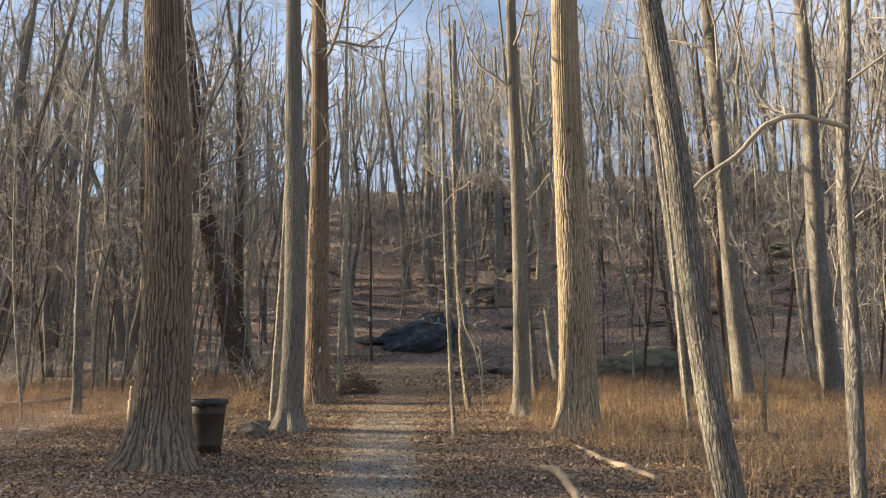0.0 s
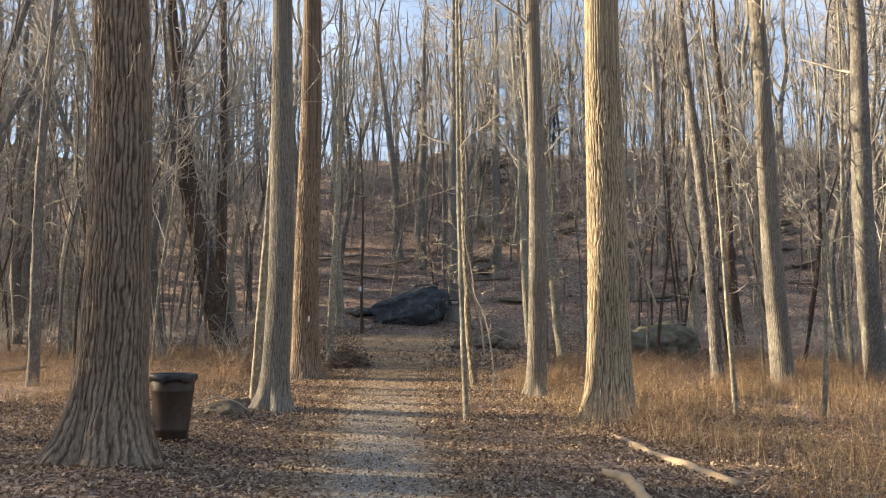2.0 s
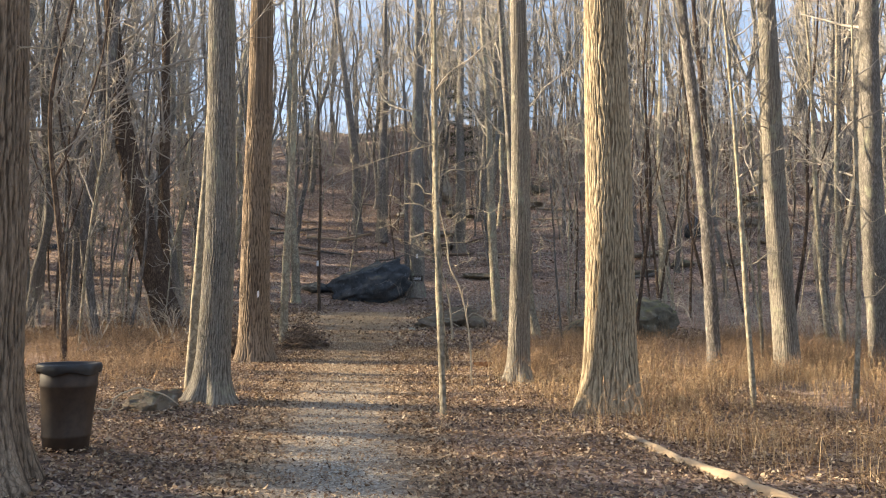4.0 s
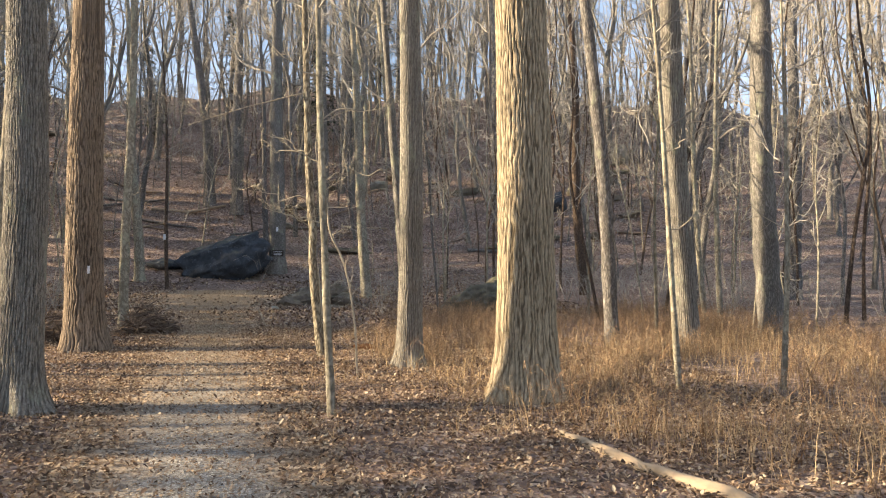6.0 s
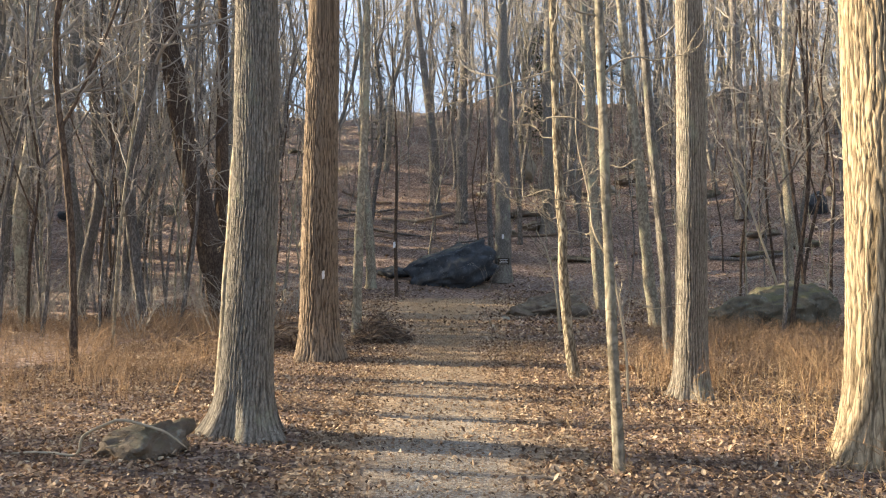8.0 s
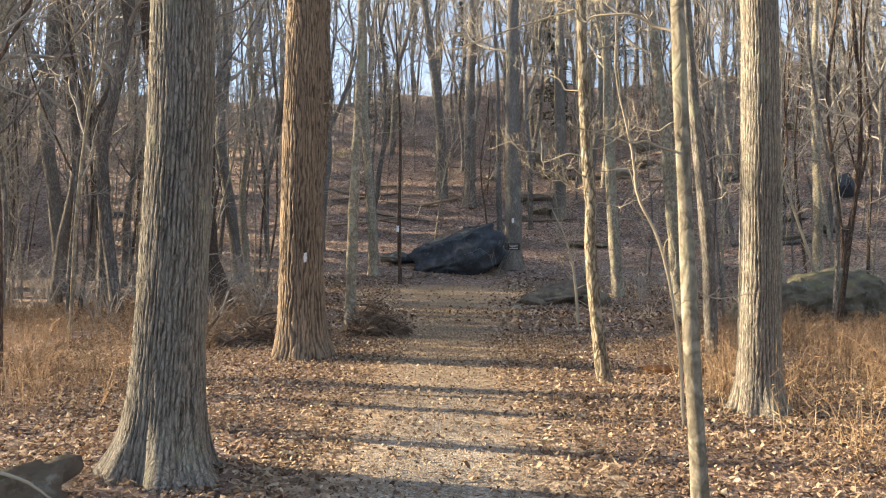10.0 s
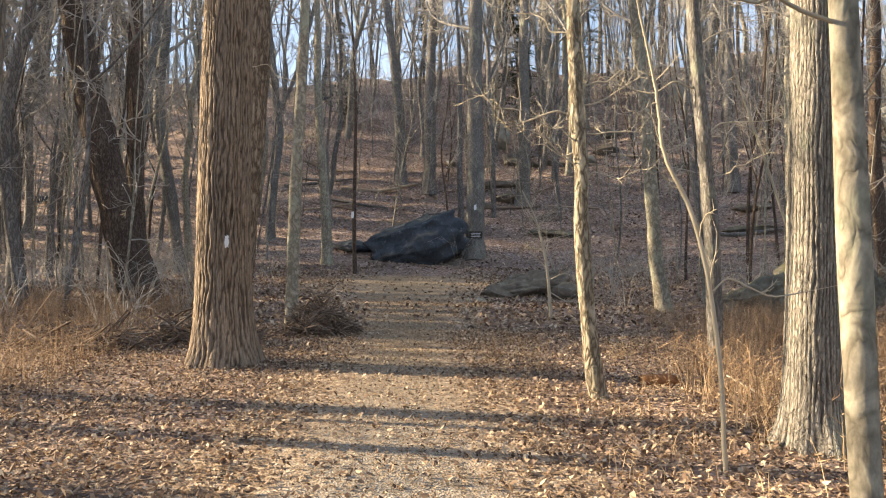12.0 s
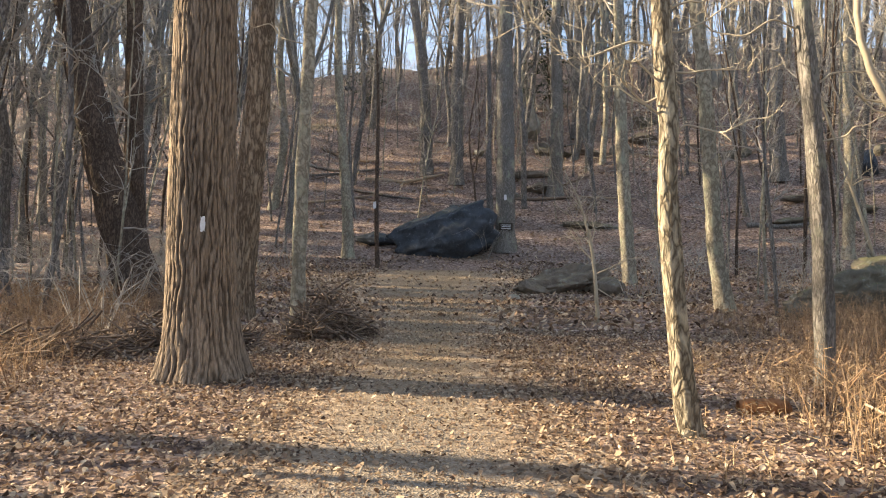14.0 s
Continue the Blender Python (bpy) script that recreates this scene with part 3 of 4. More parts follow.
RIGHT_B = tree(10.7, 20.5, 0.56, 0.0, M_GREY, 19, 7.5, 9, 4, 0, 0.6, 0.05, 42, "bare grey tree with a sunlit upper trunk")
SAPLING_C = tree(6.40, 15.1, 0.08, 0.06, M_SMOOTH, 6.5, 3, 5, 1.3, 0, 0.4, 0.06, 43, "thin pale sapling in dry weeds", name="sapling")
tree(22.2, 33.2, 0.66, 0.035, M_FOREST, 19, 8, 9, 4, 0, 0.6, 0.05, 44, "bare tree in the sunlit woods")
tree(15.0, 45.4, 0.48, 0.01, M_SMOOTH, 18, 8, 8, 3, 0, 0.5, 0.04, 45, "pale tree at the hill's foot")
tree(14.9, 43.5, 0.18, -0.13, M_SMOOTH, 11, 5, 7, 2, 0, 0.5, 0.04, 46, "thin leaning pale tree at the hill's foot")
tree(2.00, 5.05, 0.20, -0.145, M_GREYC, 12, 5.5, 7, 2.2, 0.016, 0.5, 0.02, 47, "leaning tree with flaking two-toned bark in dry weeds", knots=((-0.10, 0.80), (-0.18, 1.31), (-0.27, 2.23), (-0.33, 3.25), (-0.45, 4.24)))
THIN_DARK = tree(2.97, 5.55, 0.12, 0.07, M_GREY, 10, 3.6, 7, 2.2, 0, 0.4, 0.03, 48, "thin grey tree in dry weeds", name="sapling", knots=((0.04, 0.71), (0.13, 2.20), (0.16, 3.17), (0.32, 4.49)))
LEFT_A = tree(-9.75, 20.0, 0.26, -0.01, M_GREY, 13, 5, 8, 2.4, 0, 0.5, 0.05, 49, "grey tree among brown weeds")
LEFT_B = tree(-10.6, 19.0, 0.09, -0.10, M_SMOOTH, 8, 3, 6, 1.8, 0, 0.4, 0.10, 50, "thin curved sapling among brown weeds", name="sapling")


# Never in view: added so that its trunk's shadow crosses the path.
tree(-18.0, 22.78, 0.50, 0.0, M_FOREST, 22, 9, 9, 4, 0, 0.5, 0.04, 55, "unseen tall bare tree added to cast a shadow band on the path")


# ---- woods around: a few kinds of trees, each repeated ----
def wood_kind(seed, height, diameter, first, limbs, spread, mat, dense=(1.7, 2.9), thin=0.013):
    """Meshes of one kind of tree of the woods: a winding trunk that may part in two, and its crown."""
    rng = np.random.RandomState(seed)
    pts = trunk_line(height, rng.uniform(-0.03, 0.03), rng.uniform(-0.03, 0.03), rng.uniform(0.08, 0.26), rng, 26)
    wave = 0.012 * height * (pts[:, 2] / height)[:, None]
    pts[:, :2] += wave * np.stack([np.sin(pts[:, 2] * 1.1 + rng.uniform(0, 6)), np.sin(pts[:, 2] * 1.3 + rng.uniform(0, 6))], -1)
    radii = flare(pts[:, 2], diameter / 2, height, 0.35)
    g = Geo()
    g.tube(pts, radii, 9, wobble=lambda p, th, rr: rr * 0.08 * np.sin(2 * th + 2.3 * p[:, 2][:, None]))
    stems = [pts]
    for _ in range(rng.choice((1, 1, 2))):
        h = height * rng.uniform(0.24, 0.5)
        at = np.array([np.interp(h, pts[:, 2], pts[:, i]) for i in range(3)])
        r = float(np.interp(h, pts[:, 2], radii)) * rng.uniform(0.5, 0.72)
        az, reach = rng.uniform(0, 6.28), rng.uniform(0.09, 0.2) * height
        q = np.linspace(0, 1, 12)
        out = reach * (1 - (1 - q) ** 2) + 0.15 * np.sin(q * 9 + az) * q
        stem = np.stack([at[0] + out * math.cos(az), at[1] + out * math.sin(az), at[2] + (height * 0.92 - h) * q ** 1.15], -1)
        g.tube(stem, r * (1 - 0.8 * q), 7)
        stems.append(stem)
    trunk = g.mesh("trunk", mat)
    g = Geo()
    for k in range(limbs):
        line = stems[0] if k % 3 else stems[-1]
        low, high = max(first, line[0, 2] + 0.5), line[-1, 2] * 0.97
        h = low + (high - low) * (k + rng.uniform(0, 0.9)) / limbs
        at = np.array([np.interp(h, line[:, 2], line[:, i]) for i in range(3)])
        az = rng.uniform(0, 6.28)
        grow(g, at, (math.cos(az), math.sin(az), rng.uniform(0.2, 1.5)), spread * (1.1 - 0.6 * (h - first) / (height - first)) * rng.uniform(0.7, 1.2),
             max(diameter * 0.20 * (1.2 - h / height), 0.018), 0, rng, 2, (5, 3, 3), thin, dense)
    return trunk, g.mesh("crown", M_TWIG)


KINDS = [wood_kind(200 + i, hgt, dia, fst, lim, spr, mat) for i, (hgt, dia, fst, lim, spr, mat) in enumerate((
    (22, 0.36, 4.6, 14, 3.8, M_FOREST), (24, 0.44, 6.0, 14, 4.4, M_GREY), (19, 0.26, 3.6, 13, 3.2, M_FOREST),
    (21, 0.32, 4.2, 14, 3.8, M_GREY), (23, 0.40, 5.4, 14, 4.2, M_SMOOTH), (17, 0.19, 3.0, 13, 2.8, M_FOREST)))]
THIN = [wood_kind(300 + i, hgt, dia, fst, lim, spr, mat, (1.7, 2.8), 0.010) for i, (hgt, dia, fst, lim, spr, mat) in enumerate((
    (8.5, 0.07, 1.3, 9, 1.5, M_SMOOTH), (10.5, 0.09, 2.0, 9, 1.8, M_FOREST), (6.5, 0.05, 0.8, 9, 1.3, M_SMOOTH), (12, 0.11, 3.0, 9, 2.1, M_DARK)))]
taken = [(ob.location.x, ob.location.y) for ob in scene.objects if ob.parent is None and ob.name.split(".")[0] in ("tree", "sapling")]
wood_rng = np.random.RandomState(5)


def plant(kinds, name, number, x0, x1, y0, y1, gap, label, group, clear=3.2, slant=0.0):
    done = tries = 0
    while done < number and tries < number * 40:
        tries += 1
        x, y = wood_rng.uniform(x0, x1), wood_rng.uniform(y0, y1)
        y = y - slant * x
        if x < -8 and 14.2 < y + 0.231 * x < 22.0 and wood_rng.rand() < 0.97:
            continue
        if y < 47 and abs(x - float(path_x(y))) < clear + float(path_half(y)) - 0.9:
            continue
        if any((x - p) ** 2 + (y - q) ** 2 < gap * gap for p, q in taken):
            continue
        taken.append((x, y))
        k = wood_rng.randint(len(kinds))
        root = thing(name, x, y, gz(x, y) - 0.05, label, "tree", group)
        s = wood_rng.uniform(0.8, 1.25)
        root.matrix_basis = Matrix.Translation((x, y, gz(x, y) - 0.05)) @ Euler((wood_rng.normal(0, 0.05), wood_rng.normal(0, 0.05), wood_rng.uniform(0, 6.28))).to_matrix().to_4x4() @ Matrix.Diagonal((s, s, wood_rng.uniform(0.9, 1.12) * s, 1))
        part("trunk", kinds[k][0], root)
        part("crown", kinds[k][1], root)
        done += 1


def joined_woods(name, kinds, number, zones, seed, label, slant=0.0):
    """Trees that nobody could count, as one mesh."""
    r = np.random.RandomState(seed)
    shapes = []
    for trunk, crown in kinds:
        for me, slot in ((trunk, 0), (crown, 1)):
            co = np.empty(len(me.vertices) * 3)
            me.vertices.foreach_get("co", co)
            shapes.append((co.reshape(-1, 3), [tuple(p.vertices) for p in me.polygons], slot))
    vs, fs, slots, count = [], [], [], 0
    for k in range(number):
        x0, x1, y0, y1 = zones[k % len(zones)]
        x, y = r.uniform(x0, x1), r.uniform(y0, y1)
        y = y - slant * x
        if 14.1 < y + 0.231 * x < 22:
            continue
        a, sc, q = r.uniform(0, 6.28), r.uniform(0.8, 1.2), r.randint(len(kinds))
        turn = np.array([[math.cos(a), -math.sin(a), 0], [math.sin(a), math.cos(a), 0], [r.normal(0, 0.02), r.normal(0, 0.02), 1]]).T
        for co, faces, slot in shapes[2 * q:2 * q + 2]:
            vs.append(co @ turn * sc + (x, y, gz(x, y) - 0.1))
            fs.extend(tuple(i + count for i in f) for f in faces)
            slots.extend([slot] * len(faces))
            count += len(co)
    me = bpy.data.meshes.new(name)
    me.from_pydata(np.concatenate(vs).tolist(), [], fs)
    me.materials.append(M_FOREST)
    me.materials.append(M_TWIG)
    me.polygons.foreach_set("material_index", slots)
    me.update()
    tagged(new(name, me), label, "woods", kind="stuff")


FAR = [wood_kind(400 + i, hgt, dia, fst, lim, spr, mat, (0.6, 1.6), 0.02) for i, (hgt, dia, fst, lim, spr, mat) in enumerate((
    (21, 0.34, 6.0, 12, 3.8, M_FOREST), (23, 0.42, 8.0, 12, 4.2, M_GREY), (18, 0.26, 4.5, 12, 3.2, M_FOREST), (20, 0.32, 5.5, 12, 3.6, M_SMOOTH)))]
plant(KINDS, "tree", 66, -40, 48, 51, 78, 2.1, "bare winter tree on the leafy hillside", "trees on the hillside")
plant(FAR, "tree", 50, -45, 55, 76, 90, 2.0, "bare winter tree on the leafy hillside", "trees on the hillside")
plant(FAR, "tree", 44, 20, 75, 48, 86, 2.0, "bare winter tree on the leafy hillside", "trees on the hillside")
plant(KINDS, "tree", 34, -32, -10, 28, 54, 2.1, "bare winter tree in the woods", "trees of the woods")
plant(KINDS, "tree", 28, 11, 50, 26, 52, 2.5, "bare winter tree in the woods", "trees of the woods")
# This slanted band stays out of view; its trees are added to shade the near path.
plant(FAR, "tree", 18, -50, -10.5, -9, 14.2, 1.8, "bare winter tree in the woods", "trees of the woods", slant=0.231)
plant(FAR, "tree", 8, 8, 30, -12, 10, 3.0, "bare winter tree in the woods", "trees of the woods")
# Woods out of view on the right, added to darken the trunks' shaded sides.
joined_woods("side_woods", FAR, 46, ((9, 34, -12, 12), (10, 22, -8, 12)), 80, "unseen bare winter woods added to block sky light from the right")
plant(FAR, "tree", 8, -12, 12, -40, -8, 3.5, "bare winter tree in the woods", "trees of the woods")
plant(THIN, "sapling", 64, -40, 45, 48, 90, 1.2, "thin bare sapling on the leafy hillside", "saplings")
plant(THIN, "sapling", 65, 5, 26, 21, 48, 1.0, "thin bare sapling in the woods", "saplings")
plant(THIN, "sapling", 65, -30, -7, 19, 48, 1.0, "thin bare sapling in the woods", "saplings")


# The two left zones, mostly out of view, are added to shade the hillside.
joined_woods("far_woods", FAR, 116, ((-60, 65, 88, 106), (-75, -34, 40, 82), (-60, 65, 86, 104), (-75, -32, 50, 96)), 77, "distant bare winter woods along the ridge")
# Low growth out of view, added to dim the ground but not the trunks.
joined_woods("thicket", THIN, 70, ((-34, -9.5, -4, 14.0),), 78, "unseen thicket of thin bare saplings added to shade the ground", 0.231)
joined_woods("hillside_saplings", THIN, 95, ((-30, 14, 52, 92), (-34, -6, 46, 80)), 79, "thin bare saplings beyond counting on the hillside")


def conifer_kind(seed):
    """A young evergreen: straight trunk, and flat drooping sprays of needles."""
    rng = np.random.RandomState(seed)
    height = 11.0
    g = Geo()
    g.tube([(0, 0, -0.1), (0.03, 0, 4), (0, 0.04, 8), (0, 0, height)], (0.15, 0.11, 0.06, 0.01), 8)
    trunk = g.mesh("trunk", M_DARK)
    g = Geo()
    for k in range(150):
        h = 1.2 + (height - 1.4) * rng.rand() ** 1.1
        reach = (2.6 * (1 - (h / height) ** 1.3) + 0.25) * rng.uniform(0.6, 1.1)
        az = rng.uniform(0, 6.28)
        d = np.array([math.cos(az), math.sin(az), 0])
        across = np.array([-d[1], d[0], 0])
        for i in range(14):
            s = (i + rng.rand()) / 14
            c = np.array([0, 0, h]) + d * reach * s + np.array([0, 0, 0.25 * s - 0.55 * s * s])
            for side in (-1, 1):
                tip = c + d * 0.16 + across * side * rng.uniform(0.15, 0.38) * (1.1 - 0.5 * s) + np.array([0, 0, rng.uniform(-0.14, 0.04)])
                g.add([c, c + d * 0.10, tip], [(0, 1, 2)])
    return trunk, g.mesh("crown", M_NEEDLE, False)


EVERGREEN = [conifer_kind(61), conifer_kind(62)]
plant(EVERGREEN, "evergreen_tree", 3, -9, 7, 70, 92, 1.8, "dark green evergreen high on the hillside", "evergreens")
plant(EVERGREEN, "evergreen_tree", 1, 9, 26, 70, 92, 1.8, "dark green evergreen high on the hillside", "evergreens")
plant(FAR, "tree", 24, 7, 30, 68, 88, 1.3, "bare winter tree on the leafy hillside", "trees on the hillside")
plant(FAR, "tree", 14, -6, 14, 56, 76, 1.3, "bare winter tree on the leafy hillside", "trees on the hillside")
plant(THIN, "sapling", 60, -4, 32, 50, 76, 0.8, "thin bare sapling on the leafy hillside", "saplings")
plant(THIN, "sapling", 40, -30, -8, 24, 50, 0.8, "thin bare sapling in the woods", "saplings")


# ---- rocks ----
def rock(x, y, sx, sy, sz, seed, mat, label, rz=0.0, ry=0.0, sink=0.25, name="rock", group="", cuts=30, rough=0.11, deep=(0.38, 0.82)):
    rng = np.random.RandomState(seed)
    bm = bmesh.new()
    bmesh.ops.create_icosphere(bm, subdivisions=5 if max(sx, sy) > 1.4 else 4, radius=1.0)
    v = np.array([q.co for q in bm.verts])
    for _ in range(cuts):
        n = rng.normal(0, 1, 3) * (1, 1, 0.9)
        n /= np.linalg.norm(n)
        d = rng.uniform(*deep)
        over = np.clip(v @ n - d, 0, None)
        v = v - over[:, None] * n[None, :] * 0.93
    for q, co in zip(bm.verts, v):
        p = Vector(co)
        k = rough * (noise.fractal(p * 2.2 + Vector((seed, 0, 0)), 1.0, 2.0, 5) + 0.4 * noise.noise(p * 9))
        q.co = Vector((p.x * (1 + k) * sx, p.y * (1 + k) * sy, p.z * (1 + k) * sz))
    me = bpy.data.meshes.new(name)
    bm.to_mesh(me)
    bm.free()
    me.materials.append(mat)
    me.polygons.foreach_set("use_smooth", [True] * len(me.polygons))
    ob = new(name, me)
    ob.matrix_basis = pose(x, y, gz(x, y) + sz * (1 - 2 * sink), 0, ry, rz)
    return tagged(ob, label, "rock", group)


rock(-1.85, 49.0, 2.95, 2.1, 1.75, 71, M_DARKROCK, "large dark wet boulder at the foot of the hill", 4, -15, 0.30, "boulder", cuts=26, rough=0.16, deep=(0.52, 0.88))
rock(-4.9, 49.6, 1.5, 0.9, 0.5, 72, M_DARKROCK, "low dark rock beside a large boulder", 0, 0, 0.3)
rock(6.75, 29.9, 1.6, 1.0, 0.72, 73, M_MOSSROCK, "low sunlit boulder with yellow-green moss", 10, -12, 0.3, "boulder", rough=0.2, cuts=18, deep=(0.55, 0.9))
rock(8.65, 30.5, 1.6, 1.4, 1.22, 74, M_MOSSROCK, "rounded mossy boulder behind dry weeds", 20, 0, 0.27, "boulder", rough=0.2, cuts=22, deep=(0.6, 0.92))
rock(2.0, 36.4, 1.7, 1.0, 0.62, 75, M_BROWNROCK, "flat brown slab of rock beside the path", -12, -9, 0.34, rough=0.3, cuts=16, deep=(0.5, 0.9))
rock(1.1, 35.8, 0.8, 0.5, 0.4, 88, M_BROWNROCK, "low brown ledge of rock beside the path", 20, -5, 0.34)
rock(3.1, 35.6, 1.1, 0.8, 0.5, 89, M_BROWNROCK, "low brown rock beside the path", 60, 0, 0.34)
rock(0.35, 33.2, 0.28, 0.22, 0.2, 76, M_PALEROCK, "small stone at the path's edge", 30, 0, 0.3)
rock(-3.86, 15.05, 0.50, 0.38, 0.32, 83, M_BROWNROCK, "flat grey-brown stone among fallen leaves", 15, -12, 0.40, rough=0.42, cuts=26, deep=(0.42, 0.8))
rock(-5.7, 26.0, 0.22, 0.2, 0.16, 79, M_PALEROCK, "small pale stone beside the brush", 0, 0, 0.25)
rock(4.2, 67.5, 1.3, 1.0, 1.7, 80, M_PALEROCK, "pale upright rock on the hillside", 30, 6, 0.15, rough=0.3)
rock(9.5, 62.5, 1.5, 1.0, 0.7, 81, M_PALEROCK, "pale rock ledge on the hillside", 10, 0, 0.35)
rock(29.7, 61.2, 1.8, 1.2, 1.7, 82, M_PALEROCK, "tall pale rock outcrop on the hillside", 20, 0, 0.25)
rock(35.5, 60.4, 1.7, 1.2, 1.8, 83, M_MOSSROCK, "mossy rock outcrop on the hillside", 70, 0, 0.25)
rock(18.9, 72.0, 1.4, 1.0, 1.6, 84, M_PALEROCK, "pale sunlit rock on the hilltop", 50, 0, 0.25)
rock(21.3, 55.5, 1.5, 1.1, 1.1, 86, M_DARKROCK, "dark rock on the hillside among leaves", 15, 0, 0.25)
for i in range(16):
    rr = np.random.RandomState(900 + i)
    rock(rr.uniform(-30, 40), rr.uniform(54, 84), rr.uniform(0.4, 1.3), rr.uniform(0.4, 0.9), rr.uniform(0.25, 0.7), 900 + i,
         (M_PALEROCK, M_MOSSROCK, M_DARKROCK)[i % 3], "weathered rock among leaves on the hillside", rr.uniform(0, 180), 0, 0.3, "rock", "rocks on the hillside")

for i in range(18):
    rr = np.random.RandomState(950 + i)
    rock(rr.uniform(3, 30), rr.uniform(50, 68), rr.uniform(1.2, 2.8), rr.uniform(0.5, 0.9), rr.uniform(0.3, 0.6), 950 + i,
         (M_BROWNROCK, M_MOSSROCK)[i % 2], "low weathered ledge of rock on the hillside", rr.uniform(-25, 25), rr.uniform(-8, 8), 0.32, "rock_ledge", "ledges on the hillside", rough=0.2)


# ---- waste bin ----
def lathe(g, profile, sides=40):
    th = np.linspace(0, 2 * math.pi, sides, endpoint=False)
    v = [(r * math.cos(t), r * math.sin(t), z) for r, z in profile for t in th]
    f = [(i * sides + j, i * sides + (j + 1) % sides, (i + 1) * sides + (j + 1) % sides, (i + 1) * sides + j)
         for i in range(len(profile) - 1) for j in range(sides)]
    g.add(v, f)


def waste_bin(x, y):
    root = thing("trash_can", x, y, gz(x, y), "dark brown tapered trash can standing behind a tree", "trash can")
    g = Geo()
    lathe(g, ((0.0, 0.01), (0.20, 0.0), (0.212, 0.012), (0.222, 0.12), (0.228, 0.13), (0.232, 0.16), (0.228, 0.17), (0.262, 0.62), (0.268, 0.63),
              (0.271, 0.66), (0.267, 0.67), (0.275, 0.84), (0.262, 0.84), (0.195, 0.05), (0.0, 0.045)))
    part("body", g.mesh("body", M_CAN), root)
    g = Geo()
    lathe(g, [(0.282 + 0.018 * math.cos(a), 0.845 + 0.018 * math.sin(a)) for a in np.linspace(0, 6.283, 11)])
    part("rim", g.mesh("rim", M_CAN), root)
    g = Geo()
    th = np.linspace(0, 2 * math.pi, 48, endpoint=False)
    rows = ((0.255, 0.70), (0.262, 0.866), (0.292, 0.870), (0.306, 0.85), (0.303, 0.80), (0.298, 0.775))
    v = [((r + (0.006 * math.sin(9 * t) + 0.004 * math.sin(17 * t)) * (k > 2)) * math.cos(t), (r + 0.005 * math.sin(11 * t) * (k > 2)) * math.sin(t),
          z + 0.018 * math.sin(5 * t + 1) * (k == 5)) for k, (r, z) in enumerate(rows) for t in th]
    g.add(v, [(i * 48 + j, i * 48 + (j + 1) % 48, (i + 1) * 48 + (j + 1) % 48, (i + 1) * 48 + j) for i in range(5) for j in range(48)])
    part("liner", g.mesh("liner", M_LINER), root, "black plastic liner folded over the rim")


waste_bin(-3.84, 12.3)


# ---- fallen wood, brush, sign and trail marks ----
def limb_shape(pts, radii, seed, sides):
    """A bent piece of wood along a line, from its first point: the mesh data, its fine line and its radii."""
    pts = np.array(pts, float)
    rng = np.random.RandomState(seed)
    t = np.linspace(0, len(pts) - 1, len(pts) * 5)
    smooth = np.stack([np.interp(t, range(len(pts)), pts[:, i] - pts[0, i]) for i in range(3)], -1)
    rad = np.interp(t, range(len(pts)), radii)
    for _ in range(2):
        smooth[1:-1] = (smooth[:-2] + smooth[1:-1] * 2 + smooth[2:]) / 4
    smooth[1:-1] += rng.normal(0, rad.mean() * 0.12, (len(smooth) - 2, 3))
    g = Geo()
    g.tube(smooth, rad, sides, wobble=lambda p, th, rr: rr * 0.09 * np.sin(3 * th + 5 * p.sum(1)[:, None]))
    return g, smooth, rad, rng


def add_twigs(parent, smooth, rad, rng, number, length, mat):
    for _ in range(number):
        i = rng.randint(int(len(smooth) * 0.25), len(smooth) - 1)
        d = smooth[i] - smooth[i - 1]
        d /= np.linalg.norm(d) + 1e-9
        g = Geo()
        grow(g, smooth[i], d * 0.5 + rng.normal(0, 0.6, 3) + (0, 0, 0.25), length * rng.uniform(0.5, 1.2), max(rad[i] * 0.45, 0.003), 1, rng, 2, (4, 3, 3), 0.0028, (3, 6))
        tagged(part("twig", g.mesh("twig", mat), parent), kind="stuff")


def limb_thing(name, pts, radii, mat, label, category, twigs=0, seed=1, sides=12, twig_len=0.6):
    """A single bent piece of wood with side twigs, as a thing at its first point."""
    g, smooth, rad, rng = limb_shape(pts, radii, seed, sides)
    root = new(name, g.mesh(name, mat))
    root.location = pts[0]
    add_twigs(root, smooth, rad, rng, twigs, twig_len, mat)
    return tagged(root, label, category)


def side_branch(root, pts, radii, seed, twigs=4, twig_len=0.4, mat=None):
    """A side branch of a tree, given in world metres, with its twigs under it."""
    mat = mat or M_PALETWIG
    g, smooth, rad, rng = limb_shape(pts, radii, seed, 6)
    ob = part("branch", g.mesh("branch", mat), root)
    ob.location = Vector(pts[0]) - root.location
    add_twigs(ob, smooth, rad, rng, twigs, twig_len, mat)


